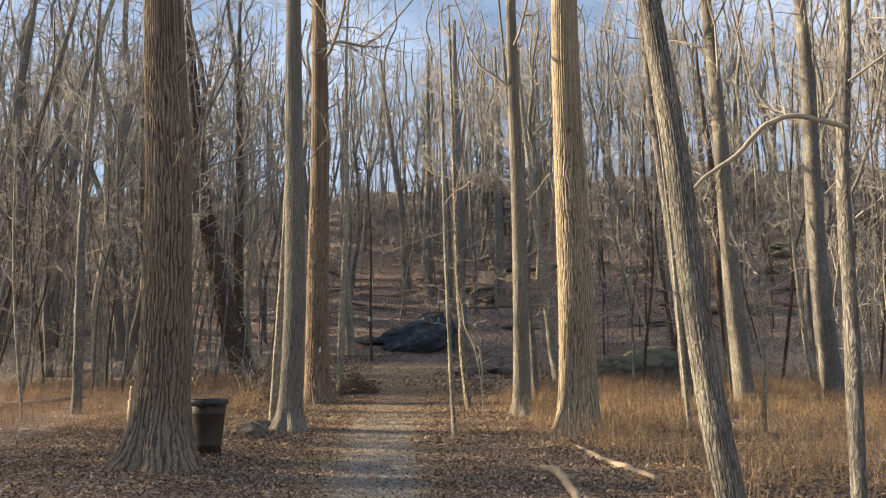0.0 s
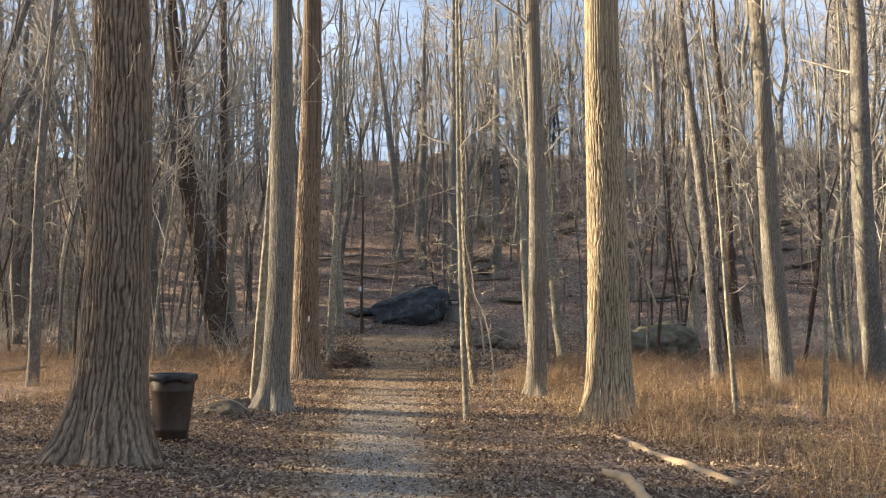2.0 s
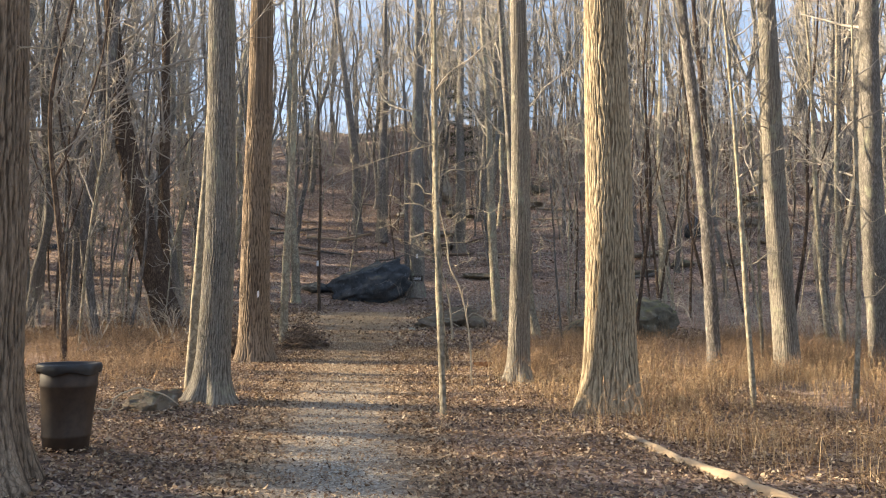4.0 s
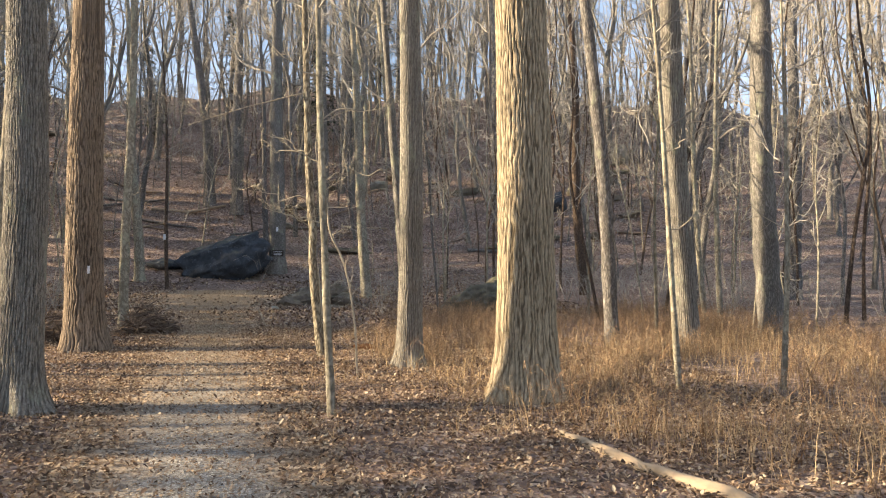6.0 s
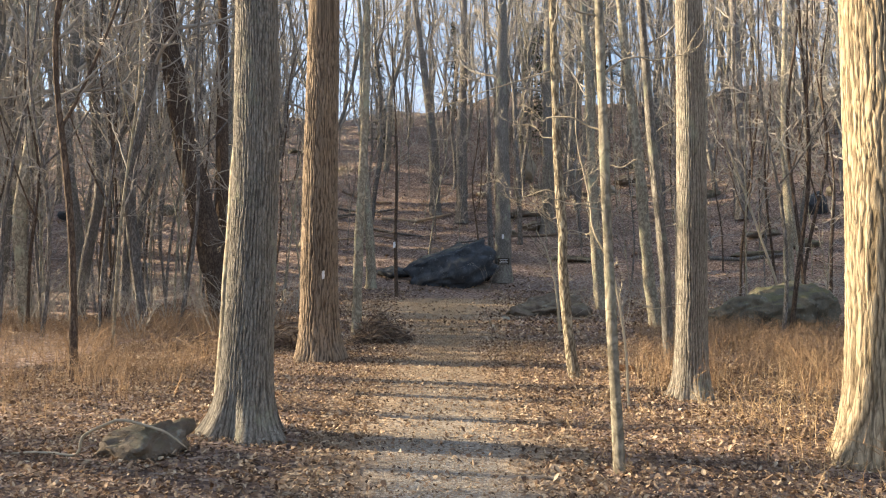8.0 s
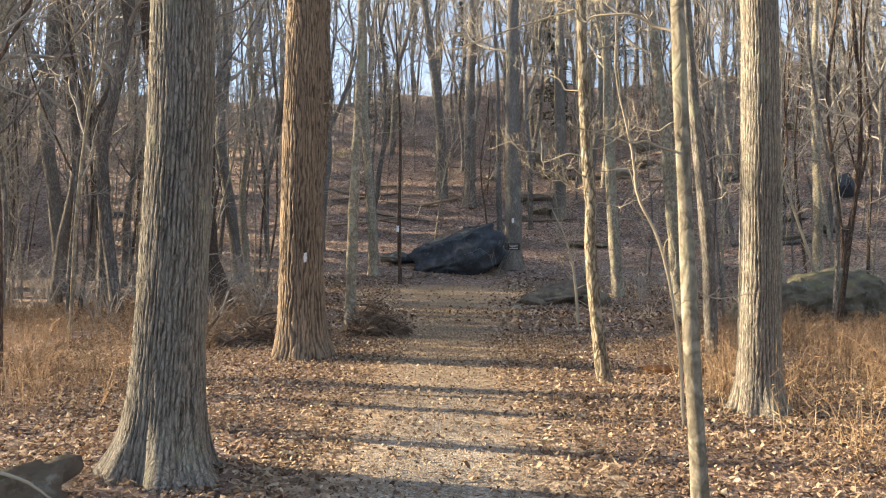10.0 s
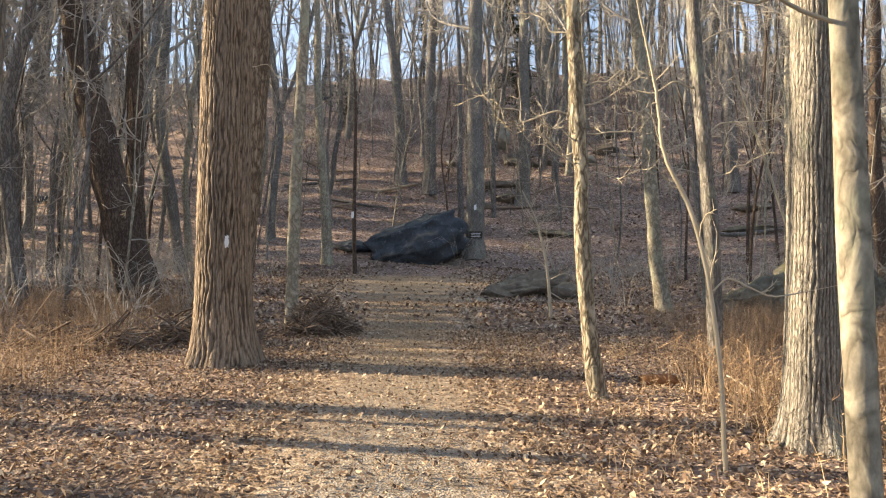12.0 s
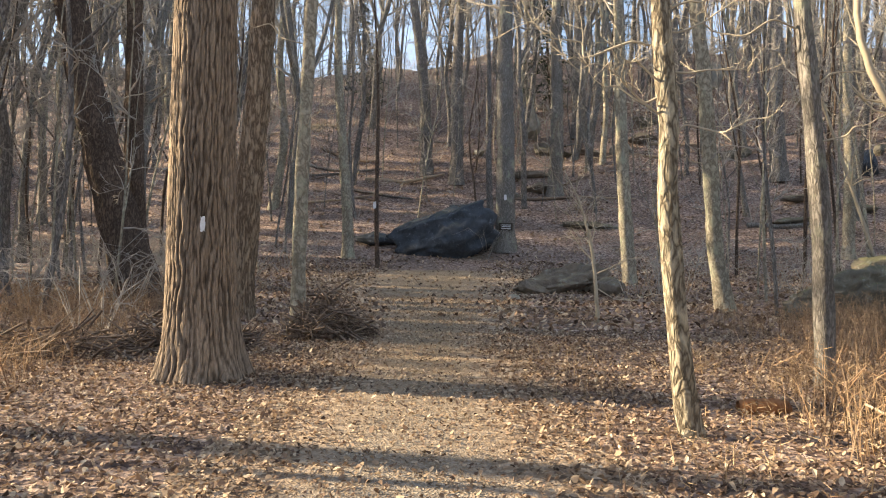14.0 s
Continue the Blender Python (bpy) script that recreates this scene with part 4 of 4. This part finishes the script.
def side_branches(root, seed, *runs):
    """Side branches from the trunk: height, direction in degrees (0 right, 90 ahead), length, rise."""
    pts, radii = LINES[root.name]
    for k, (h, az, ln, rise) in enumerate(runs):
        c = np.array([np.interp(h, pts[:, 2], pts[:, i]) for i in range(3)]) + np.array(root.location)
        r = float(np.interp(h, pts[:, 2], radii))
        d = np.array([math.cos(radians(az)), math.sin(radians(az)), 0])
        rng = np.random.RandomState(seed + k)
        line = [c + d * r * 0.8]
        for q in (0.18, 0.36, 0.54, 0.72, 0.88, 1.0):
            line.append(c + d * (r * 0.8 + ln * q) + np.array([0, 0, rise * q]) + rng.normal(0, 0.055 * ln, 3))
        br = min(0.3 * r, 0.005 + 0.0055 * ln)
        side_branch(root, line, (br, br * 0.9, br * 0.8, br * 0.65, br * 0.5, br * 0.35, br * 0.2), seed + k, int(5 + 4 * ln), 0.35 * ln)


G = gz
limb_thing("log", ((2.38, 13.6, G(2.4, 13.6) + 0.01), (2.45, 13.0, G(2.45, 13.0) + 0.02), (2.56, 12.2, G(2.56, 12.2) + 0.03), (2.70, 11.4, G(2.7, 11.4) + 0.03), (2.9, 10.3, G(2.9, 10.3) + 0.03)),
           (0.035, 0.05, 0.058, 0.06, 0.06), M_LOG, "barkless pale log lying among dry weeds", "log", seed=3)
limb_thing("branch", ((1.14, 8.95, 0.42), (1.30, 8.75, 0.40), (1.42, 8.5, 0.24), (1.5, 8.2, 0.06), (1.55, 7.8, 0.03)), (0.025, 0.045, 0.05, 0.05, 0.04), M_LOG,
           "bent pale branch rising from the weeds", "branch", seed=4)
limb_thing("log", ((1.42, 21.5, G(1.4, 21.5) + 0.05), (1.62, 21.45, G(1.6, 21.5) + 0.07), (1.85, 21.5, G(1.85, 21.5) + 0.06)), (0.07, 0.075, 0.06), M_ROTTEN, "short rotten reddish log on fallen leaves", "log", seed=6)
limb_thing("branch", ((2.2, 20.9, G(2.2, 20.9) + 0.2), (2.35, 20.3, G(2.3, 20.3) + 0.06), (2.6, 19.9, G(2.6, 19.9) + 0.02)), (0.010, 0.012, 0.008), M_PALETWIG, "pale fallen branch in weeds", "branch", seed=7)
limb_thing("log", ((-14.5, 20.6, G(-14.5, 20.6) + 0.15), (-12.0, 21.3, G(-12, 21.3) + 0.2), (-10.4, 21.9, G(-10.4, 21.9) + 0.35)), (0.09, 0.08, 0.05), M_LOG, "fallen pale log among weeds", "log", seed=8)
limb_thing("branch", ((-4.95, 14.85, G(-4.95, 14.85) + 0.03), (-4.6, 14.8, G(-4.6, 14.8) + 0.06), (-4.29, 14.8, G(-4.29, 14.8) + 0.03), (-4.28, 14.82, G(-4.28, 14.82) + 0.2), (-4.0, 14.9, G(-4.0, 14.9) + 0.33), (-3.62, 14.95, G(-3.62, 14.95) + 0.22), (-3.45, 15.0, G(-3.45, 15.0) + 0.08)), (0.007, 0.010, 0.012, 0.013, 0.012, 0.010, 0.005), M_PALETWIG,
           "crooked dead branch bent over a stone", "branch", seed=9)
limb_thing("stump", ((-7.3, 17.6, G(-7.3, 17.6) - 0.05), (-7.3, 17.6, G(-7.3, 17.6) + 0.4), (-7.28, 17.6, G(-7.3, 17.6) + 0.85)), (0.10, 0.085, 0.08), M_LOG, "thin broken stump among dry weeds", "stump", seed=10)
CROOKED = limb_thing("sapling", ((0.95, 17.85, G(0.95, 17.85) - 0.03), (0.93, 17.85, 0.95), (0.87, 17.85, 1.45), (0.81, 17.85, 1.81), (0.71, 17.85, 2.17), (0.57, 17.85, 2.42), (0.51, 17.85, 2.60), (0.50, 17.85, 2.78), (0.47, 17.85, 3.0), (0.30, 17.8, 3.7), (0.35, 17.9, 4.6)),
           (0.018, 0.017, 0.016, 0.016, 0.016, 0.015, 0.014, 0.013, 0.011, 0.008, 0.003), M_PALETWIG, "crooked pale sapling bending over the weeds", "sapling", 9, 11, 8, 0.4)
limb_thing("sapling", ((1.55, 28.6, G(1.55, 28.6) - 0.03), (1.5, 28.6, 1.4), (1.42, 28.6, 2.2), (1.2, 28.6, 3.0), (0.9, 28.6, 3.6)), (0.045, 0.035, 0.03, 0.02, 0.008), M_PALETWIG,
           "small pale sapling with spreading twigs by the path", "sapling", 14, 13, 8, 1.1)
limb_thing("sapling", ((10.0, 34.0, G(10.0, 34) - 0.03), (9.55, 34.0, 2.6), (8.6, 34.0, 5.5), (7.6, 34.0, 8.4), (7.3, 34.0, 10.0)), (0.05, 0.045, 0.04, 0.03, 0.01), M_PALETWIG,
           "thin pale sapling leaning over boulders", "sapling", 14, 14, 8, 1.2)
side_branch(SLIM, ((0.41, 20.6, 5.45), (0.1, 20.6, 5.36), (-0.72, 20.6, 5.1), (-1.25, 20.6, 4.9), (-1.75, 20.6, 4.7)), (0.014, 0.012, 0.010, 0.007, 0.003), 15, 16, 0.5)
side_branch(THIN_DARK, ((3.18, 5.55, 3.42), (2.75, 5.52, 3.52), (2.5, 5.5, 3.42), (2.28, 5.47, 3.18), (1.98, 5.43, 2.98), (1.80, 5.4, 2.80)), (0.022, 0.022, 0.020, 0.018, 0.014, 0.005), 16, 5, 0.35)
side_branch(CROOKED, ((0.87, 17.85, 1.58), (0.97, 17.84, 1.68), (1.25, 17.8, 1.53), (1.70, 17.78, 1.63)), (0.008, 0.007, 0.006, 0.002), 17, 3, 0.15)
side_branches(BIG_LEFT, 501, (4.3, -60, 0.5, 0.25), (5.0, -110, 0.45, 0.3), (3.6, -20, 0.6, 0.1), (5.8, -40, 0.9, 0.5))
side_branches(LEANING, 511, (4.5, 30, 2.4, 1.2), (5.5, 150, 1.8, 1.0), (3.5, -100, 0.8, 0.2), (6.5, -20, 2.5, 1.6))
side_branches(SLIM, 521, (2.6, 200, 0.8, 0.2), (3.0, 170, 1.1, 0.15), (3.3, 20, 0.9, 0.3), (2.3, -30, 0.7, 0.1), (3.9, 160, 0.9, 0.4), (4.4, 0, 1.0, 0.4), (2.8, 10, 0.8, 0.05), (3.1, -20, 0.7, 0.25), (2.45, 190, 0.6, 0.3), (2.7, -140, 0.7, 0.15))
side_branches(MOSSY, 531, (3.2, 180, 1.2, 0.2), (4.0, 0, 1.4, 0.4), (4.8, 200, 1.5, 0.5), (5.5, -20, 1.6, 0.6))
side_branches(SAPLING_A, 541, (2.9, 160, 0.7, 0.2), (3.4, 10, 0.8, 0.3), (2.2, 185, 0.5, 0.1), (3.9, 190, 0.8, 0.4))
side_branches(SLIM_B, 551, (3.2, 10, 1.2, 0.3), (3.8, 170, 1.4, 0.1), (4.4, 20, 1.2, 0.5), (2.6, -40, 0.8, 0.2))
side_branches(PALE, 561, (4.2, 10, 1.0, 0.4), (4.8, 180, 1.2, 0.5), (3.4, -60, 0.7, 0.2), (5.4, -10, 1.1, 0.5))
side_branches(RIGHT_A, 571, (4.6, 0, 1.6, 0.5), (5.4, 190, 1.3, 0.6), (6.0, -40, 1.4, 0.7))
side_branches(RIGHT_B, 581, (3.8, 180, 1.6, -0.2), (4.8, 0, 1.8, 0.5), (5.6, 200, 1.6, 0.6))
side_branches(GREY_R, 591, (4.6, 0, 0.9, 0.4), (5.6, 190, 1.0, 0.5))
side_branches(SAPLING_B, 601, (2.2, 10, 0.8, 0.4), (2.8, 180, 0.8, 0.4), (3.3, -30, 0.7, 0.4))
side_branches(SAPLING_C, 611, (1.6, 20, 0.7, 0.4), (2.2, 170, 0.7, 0.4), (2.7, -30, 0.6, 0.4))
side_branches(LEFT_A, 621, (2.0, 180, 1.2, 0.3), (2.8, 0, 1.3, 0.4), (3.6, 170, 1.4, 0.5), (4.2, -20, 1.3, 0.5))
side_branches(LEFT_B, 631, (1.4, 10, 0.8, 0.4), (2.0, 190, 0.9, 0.4), (2.6, -20, 0.8, 0.4))

for i in range(26):
    rr = np.random.RandomState(700 + i)
    lx, ly, la, ll = rr.uniform(-16, 26), rr.uniform(50, 68), rr.uniform(-0.5, 0.5), rr.uniform(1.5, 5)
    run = [(lx + math.cos(la) * ll * q, ly + math.sin(la) * ll * q) for q in (0, 0.5, 1)]
    rad = rr.uniform(0.05, 0.15)
    limb_thing("fallen_log", [(px, py, gz(px, py) + rad * 0.6 + 0.12 * (k == 2)) for k, (px, py) in enumerate(run)], (rad, rad * 0.9, rad * 0.6), (M_STICK, M_FOREST, M_LOG)[i % 3],
               "fallen dead log lying on the leafy hillside", "log", 0, 700 + i, 7)["group"] = "fallen logs on the hillside"


def brush_pile(x, y, w, d, h, count, seed, label):
    rng = np.random.RandomState(seed)
    g = Geo()
    for _ in range(count):
        r = math.sqrt(rng.rand())
        az = rng.uniform(0, 6.28)
        px, py = w * r * math.cos(az), d * r * math.sin(az)
        pz = rng.rand() * h * (1 - r * r) + 0.02
        a = rng.uniform(0, 6.28)
        ln = rng.uniform(0.25, 0.75) * w
        dv = np.array([math.cos(a), math.sin(a) * 0.7, rng.normal(0, 0.45)]) * ln / 2
        c = np.array([px, py, max(pz, abs(dv[2]) * 0.6)])
        mid = c + rng.normal(0, 0.03, 3)
        rad = rng.choice((0.005, 0.007, 0.010, 0.018))
        g.tube([c - dv, mid, c + dv], (rad, rad * 0.9, rad * 0.5), 4)
    ob = new("brush_pile", g.mesh("brush_pile", M_STICK))
    ob.location = (x, y, gz(x, y))
    return tagged(ob, label, "brush pile", kind="stuff")


brush_pile(-3.02, 26.0, 0.66, 0.55, 0.72, 620, 31, "heap of dead brown sticks at the path's edge")
brush_pile(-4.75, 24.8, 0.95, 0.6, 0.6, 380, 32, "loose heap of dead sticks behind an oak")
brush_pile(-6.2, 24.2, 1.2, 0.8, 0.3, 200, 33, "loose heap of dead sticks among weeds")


def block(w, d, h, bevel):
    bm = bmesh.new()
    bmesh.ops.create_cube(bm, size=1.0)
    bmesh.ops.scale(bm, vec=(w, d, h), verts=bm.verts)
    bmesh.ops.bevel(bm, geom=bm.edges[:], offset=bevel, segments=2, affect="EDGES")
    return bm


def bm_mesh(name, bm, mat):
    me = bpy.data.meshes.new(name)
    bm.to_mesh(me)
    bm.free()
    me.materials.append(mat)
    return me


def small_sign(x, y, z):
    root = thing("sign", x, y, z, "small dark wooden trail sign fixed to a grey tree", "sign")
    part("board", bm_mesh("board", block(0.62, 0.04, 0.34, 0.008), M_SIGN), root)
    for k, (w, zz) in enumerate(((0.46, 0.08), (0.40, 0.0), (0.44, -0.08))):
        bar = part("lettering", bm_mesh("lettering", block(w, 0.006, 0.025, 0.002), M_WHITE), root, "pale unreadable line of lettering")
        bar.location = (0, -0.0225, zz)


small_sign(1.15, 48.33, 3.86)


def blaze(x, y, z, w, h, label, facing=0.0):
    """A dab of paint that follows the trunk's curve."""
    g = Geo()
    v, f = [], []
    for j in range(9):
        for i in range(5):
            u, t = i / 4 - 0.5, j / 8 - 0.5
            edge = 1 + 0.10 * math.sin(9 * t + 2) + 0.06 * math.sin(23 * t)
            v.append((u * w * edge, 0.35 * (u * w) ** 2 / 0.35 + 0.006 * math.sin(40 * u + 9 * t), t * h + 0.01 * math.sin(7 * u)))
    for j in range(8):
        f.extend((j * 5 + i, j * 5 + i + 1, j * 5 + i + 6, j * 5 + i + 5) for i in range(4))
    g.add(v, f)
    ob = new("trail_blaze", g.mesh("trail_blaze", M_WHITE))
    ob.matrix_basis = pose(x, y, z, 0, 0, facing)
    tagged(ob, label, "trail blaze")


blaze(-3.70, 22.36, 2.10, 0.05, 0.15, "white painted trail blaze on a ridged oak", 4)
blaze(-4.42, 44.55, 4.42, 0.12, 0.28, "small white trail blaze on a thin tree")
blaze(1.11, 48.32, 5.2, 0.12, 0.25, "small white trail blaze on a grey tree")


# ---- dry weeds, brambles and fallen leaves ----
def scatter(seed, number, x0, x1, y0, y1, keep):
    r = np.random.RandomState(seed)
    x, y = r.uniform(x0, x1, number), r.uniform(y0, y1, number)
    k = r.rand(number) < keep(x, y)
    return x[k], y[k], r


def stuff(name, verts, faces, mat, label, category):
    me = bpy.data.meshes.new(name)
    me.from_pydata(verts.tolist(), [], faces.tolist())
    me.materials.append(mat)
    me.update()
    return tagged(new(name, me), label, category, kind="stuff")


def clumpy(x, y, s=1.0):
    return np.clip(0.55 + 0.6 * np.sin(x * 1.7 * s + 1.3 * np.sin(y * 0.9 * s)) * np.sin(y * 1.3 * s + 1.1 * np.sin(x * 0.8 * s)), 0.05, 1)


def weeds(name, seed, number, box, keep, low, high, label, mat=None):
    x, y, r = scatter(seed, number, *box, keep)
    n = len(x)
    z = ground_z(x, y)
    h = r.uniform(low, high, n) * (0.6 + 0.5 * clumpy(x, y, 0.7))
    az = r.uniform(0, 6.28, n)
    lean = np.abs(r.normal(0, 0.42, n)) + 0.03
    la = r.uniform(0, 6.28, n)
    w = r.uniform(0.0022, 0.005, n)
    side = np.stack([np.cos(az) * w, np.sin(az) * w, np.zeros(n)], -1)
    base = np.stack([x, y, z - 0.02], -1)
    off = np.stack([np.cos(la) * lean * h, np.sin(la) * lean * h, h], -1)
    mid = base + off * np.array([0.35, 0.35, 0.55])
    top = base + off
    vs = [base - side, base + side, mid + side * 0.8, mid - side * 0.8, top]
    fs = [(0, 1, 2), (0, 2, 3), (3, 2, 4)]
    for k, t in enumerate((0.5, 0.72, 0.9)):
        c = mid * (1 - (t - 0.5) * 2) + top * (t - 0.5) * 2
        a2 = r.uniform(0, 6.28, n)
        ln = r.uniform(0.05, 0.16, n) * (1.2 - t * 0.6)
        tip = c + np.stack([np.cos(a2) * ln, np.sin(a2) * ln, ln * r.uniform(0.1, 0.9, n)], -1)
        b = len(vs)
        vs += [c, c + np.array([0, 0, 0.006]), tip]
        fs.append((b, b + 1, b + 2))
    m = len(vs)
    verts = np.stack(vs, 1).reshape(-1, 3)
    faces = (np.arange(n)[:, None, None] * m + np.array(fs)[None]).reshape(-1, 3)
    stuff(name, verts, faces, mat or M_WEED, label, "weeds")


def right_keep(x, y):
    edge = np.interp(y, (4, 8, 12, 14, 17, 20, 23, 26), (1.5, 2.3, 3.0, 1.6, 1.0, 1.3, 1.9, 3.0))
    return np.clip((x - edge) / 0.9, 0, 1) * clumpy(x, y) * (0.35 + 0.65 * clumpy(x + 3, y + 5, 0.45)) * np.clip(1.1 - (x - 9) / 9, 0.15, 1)


def left_keep(x, y):
    edge = np.interp(y, (11, 14, 18, 24, 30), (-6.5, -5.2, -4.6, -5.2, -5.4))
    return np.clip((edge - x) / 0.9, 0, 1) * clumpy(x, y) * np.clip((y - 13.5) / 5, 0.12, 1)


weeds("dry_weeds", 44, 30000, (1.2, 15, 18.5, 29), right_keep, 0.2, 0.85, "brown dry weeds between slim trees", M_BROWNWEED)
weeds("dry_weeds", 41, 46000, (1.2, 17, 4.5, 21), right_keep, 0.15, 0.72, "golden-brown dry weeds and grasses in the sun")
weeds("dry_weeds", 42, 32000, (-17, -4, 11, 31), left_keep, 0.15, 0.62, "brown dry weeds and grasses under trees", M_BROWNWEED)
weeds("grass_tufts", 43, 6000, (-2, 3.6, 13.5, 25), lambda x, y: (np.abs(x - path_x(y)) > 1.25) * np.clip(clumpy(x, y, 2) - 0.45, 0, 1), 0.08, 0.3, "tufts of dry grass beside the path")


def brambles(name, seed, number, box, keep, size, label, mat=None):
    x, y, r = scatter(seed, number, *box, keep)
    g = Geo()
    for px, py in zip(x, y):
        pz = gz(px, py)
        for _ in range(6):
            a = r.uniform(0, 6.28)
            ln = size * r.uniform(0.5, 1.3)
            d = np.array([math.cos(a), math.sin(a), 0])
            p0 = np.array([px, py, pz - 0.02]) + d * 0.05
            p1 = p0 + d * ln * 0.25 + (0, 0, ln * 0.6)
            p2 = p0 + d * ln * 0.6 + (0, 0, ln * r.uniform(0.6, 1.0))
            p3 = p0 + d * ln * 0.95 + (0, 0, ln * r.uniform(0.3, 1.1))
            g.tube([p0, p1, p2, p3], np.array((0.006, 0.005, 0.004, 0.002)) * size, 3, cap=False)
            for _ in range(4):
                t = r.rand()
                c = p1 + (p2 - p1) * t if r.rand() < 0.5 else p2 + (p3 - p2) * t
                tip = c + r.normal(0, 0.16, 3) * size + (0, 0, 0.1 * size)
                g.add([c, c + (0, 0.004, 0.006 * size), tip], [(0, 1, 2)])
    ob = new(name, g.mesh(name, mat or M_BRAMBLE))
    tagged(ob, label, "brambles", kind="stuff")


brambles("brambles", 51, 2000, (1.5, 16, 4.5, 27), right_keep, 0.6, "tangled dry brambles among golden weeds")
brambles("brambles", 52, 600, (-16, -4.5, 11, 32), left_keep, 0.6, "tangled dry brambles among pale weeds")
brambles("undergrowth", 53, 420, (-35, 40, 46, 92), lambda x, y: clumpy(x, y, 0.4), 1.7, "thin bare undergrowth on the hillside", M_TWIG)
brambles("undergrowth", 56, 520, (-35, 45, 72, 100), lambda x, y: 0.4 + 0.6 * clumpy(x, y, 0.3), 2.1, "bare undergrowth along the ridge", M_TWIG)
brambles("undergrowth", 54, 300, (3.5, 24, 24, 46), lambda x, y: clumpy(x, y, 0.6) * ((x < 4) | (x > 12) | (y > 32)), 1.3, "thin bare undergrowth in the woods", M_TWIG)
brambles("undergrowth", 55, 380, (-28, -6, 26, 47), lambda x, y: clumpy(x, y, 0.6), 1.4, "thin bare undergrowth in the woods", M_TWIG)


def fallen_leaves(name, seed, number, box, keep, size, label):
    x, y, r = scatter(seed, number, *box, keep)
    n = len(x)
    ln = (0.40 + 0.85 * r.rand(n) ** 1.6) * size
    wd = ln * r.uniform(0.45, 0.75, n)
    curl = ln * r.uniform(0.08, 0.5, n)
    flat = np.zeros(n)
    loc = np.stack([np.stack(p, -1) for p in ((flat, -ln / 2, flat), (-wd * 0.5, -ln * 0.12, curl), (-wd * 0.38, ln * 0.28, curl * 0.9), (flat, ln * 0.55, curl * 0.5),
                                              (wd * 0.38, ln * 0.28, curl * r.uniform(0.2, 1, n)), (wd * 0.5, -ln * 0.12, curl * r.uniform(0.3, 1.1, n)))], 1)
    az, tx, ty = r.uniform(0, 6.28, n), r.normal(0, 0.38, n), r.normal(0, 0.38, n)
    flip = r.choice((-1.0, 1.0), n)
    loc[:, :, 2] = loc[:, :, 2] * flip[:, None] + loc[:, :, 1] * tx[:, None] + loc[:, :, 0] * ty[:, None]
    c, s = np.cos(az)[:, None], np.sin(az)[:, None]
    px = loc[:, :, 0] * c - loc[:, :, 1] * s + x[:, None]
    py = loc[:, :, 0] * s + loc[:, :, 1] * c + y[:, None]
    pz = loc[:, :, 2] - loc[:, :, 2].min(1)[:, None] + ground_z(x, y)[:, None] + 0.014 + r.uniform(0, 0.02, n)[:, None]
    verts = np.stack([px, py, pz], -1).reshape(-1, 3)
    faces = (np.arange(n)[:, None, None] * 6 + np.array([(0, 1, 2, 3), (0, 3, 4, 5)])[None]).reshape(-1, 4)
    stuff(name, verts, faces, M_LEAF, label, "fallen leaves")


def leaf_keep(x, y):
    u = np.abs(x - path_x(y)) / path_half(y)
    return np.clip(0.13 + 0.87 * np.clip((u - 0.6) / 0.6, 0, 1), 0, 1) * (0.55 + 0.45 * clumpy(x, y, 1.3))


fallen_leaves("fallen_leaves", 61, 185000, (-8, 6, 3.5, 16), leaf_keep, 0.046, "curled brown fallen leaves covering the ground")
fallen_leaves("fallen_leaves", 62, 185000, (-8.5, 6.5, 16, 27), leaf_keep, 0.046, "curled brown fallen leaves covering the ground")
fallen_leaves("fallen_leaves", 63, 50000, (-14, 12, 27, 47), leaf_keep, 0.11, "brown fallen leaves at the foot of the hill")
fallen_leaves("leaf_fragments", 65, 62000, (-4.2, 1.6, 4, 34), lambda x, y: np.clip(1.6 - np.abs(x - path_x(y)) / path_half(y), 0, 1), 0.032, "small broken leaves strewn on the path")
fallen_leaves("fallen_leaves", 64, 34000, (-30, 35, 46, 72), lambda x, y: 0.3 + 0.6 * clumpy(x, y, 0.5), 0.15, "brown fallen leaves on the hillside")


def ground_twigs(name, seed, number, box, keep, label):
    x, y, r = scatter(seed, number, *box, keep)
    g = Geo()
    for px, py in zip(x, y):
        a, ln, rad = r.uniform(0, 6.28), r.uniform(0.12, 0.6) ** 1.2, r.uniform(0.002, 0.006)
        run = []
        for k in range(4):
            q = k / 3 - 0.5
            qx, qy = px + math.cos(a) * ln * q + r.normal(0, 0.02), py + math.sin(a) * ln * q + r.normal(0, 0.02)
            run.append((qx, qy, gz(qx, qy) + 0.02 + rad + r.uniform(0, 0.03)))
        g.tube(run, (rad, rad, rad * 0.8, rad * 0.4), 4, cap=False)
    tagged(new(name, g.mesh(name, M_STICK)), label, "twigs", kind="stuff")


ground_twigs("fallen_twigs", 71, 900, (-7, 6, 4, 30), lambda x, y: np.clip(np.abs(x - path_x(y)) - 0.9, 0, 1), "thin broken twigs scattered over fallen leaves")
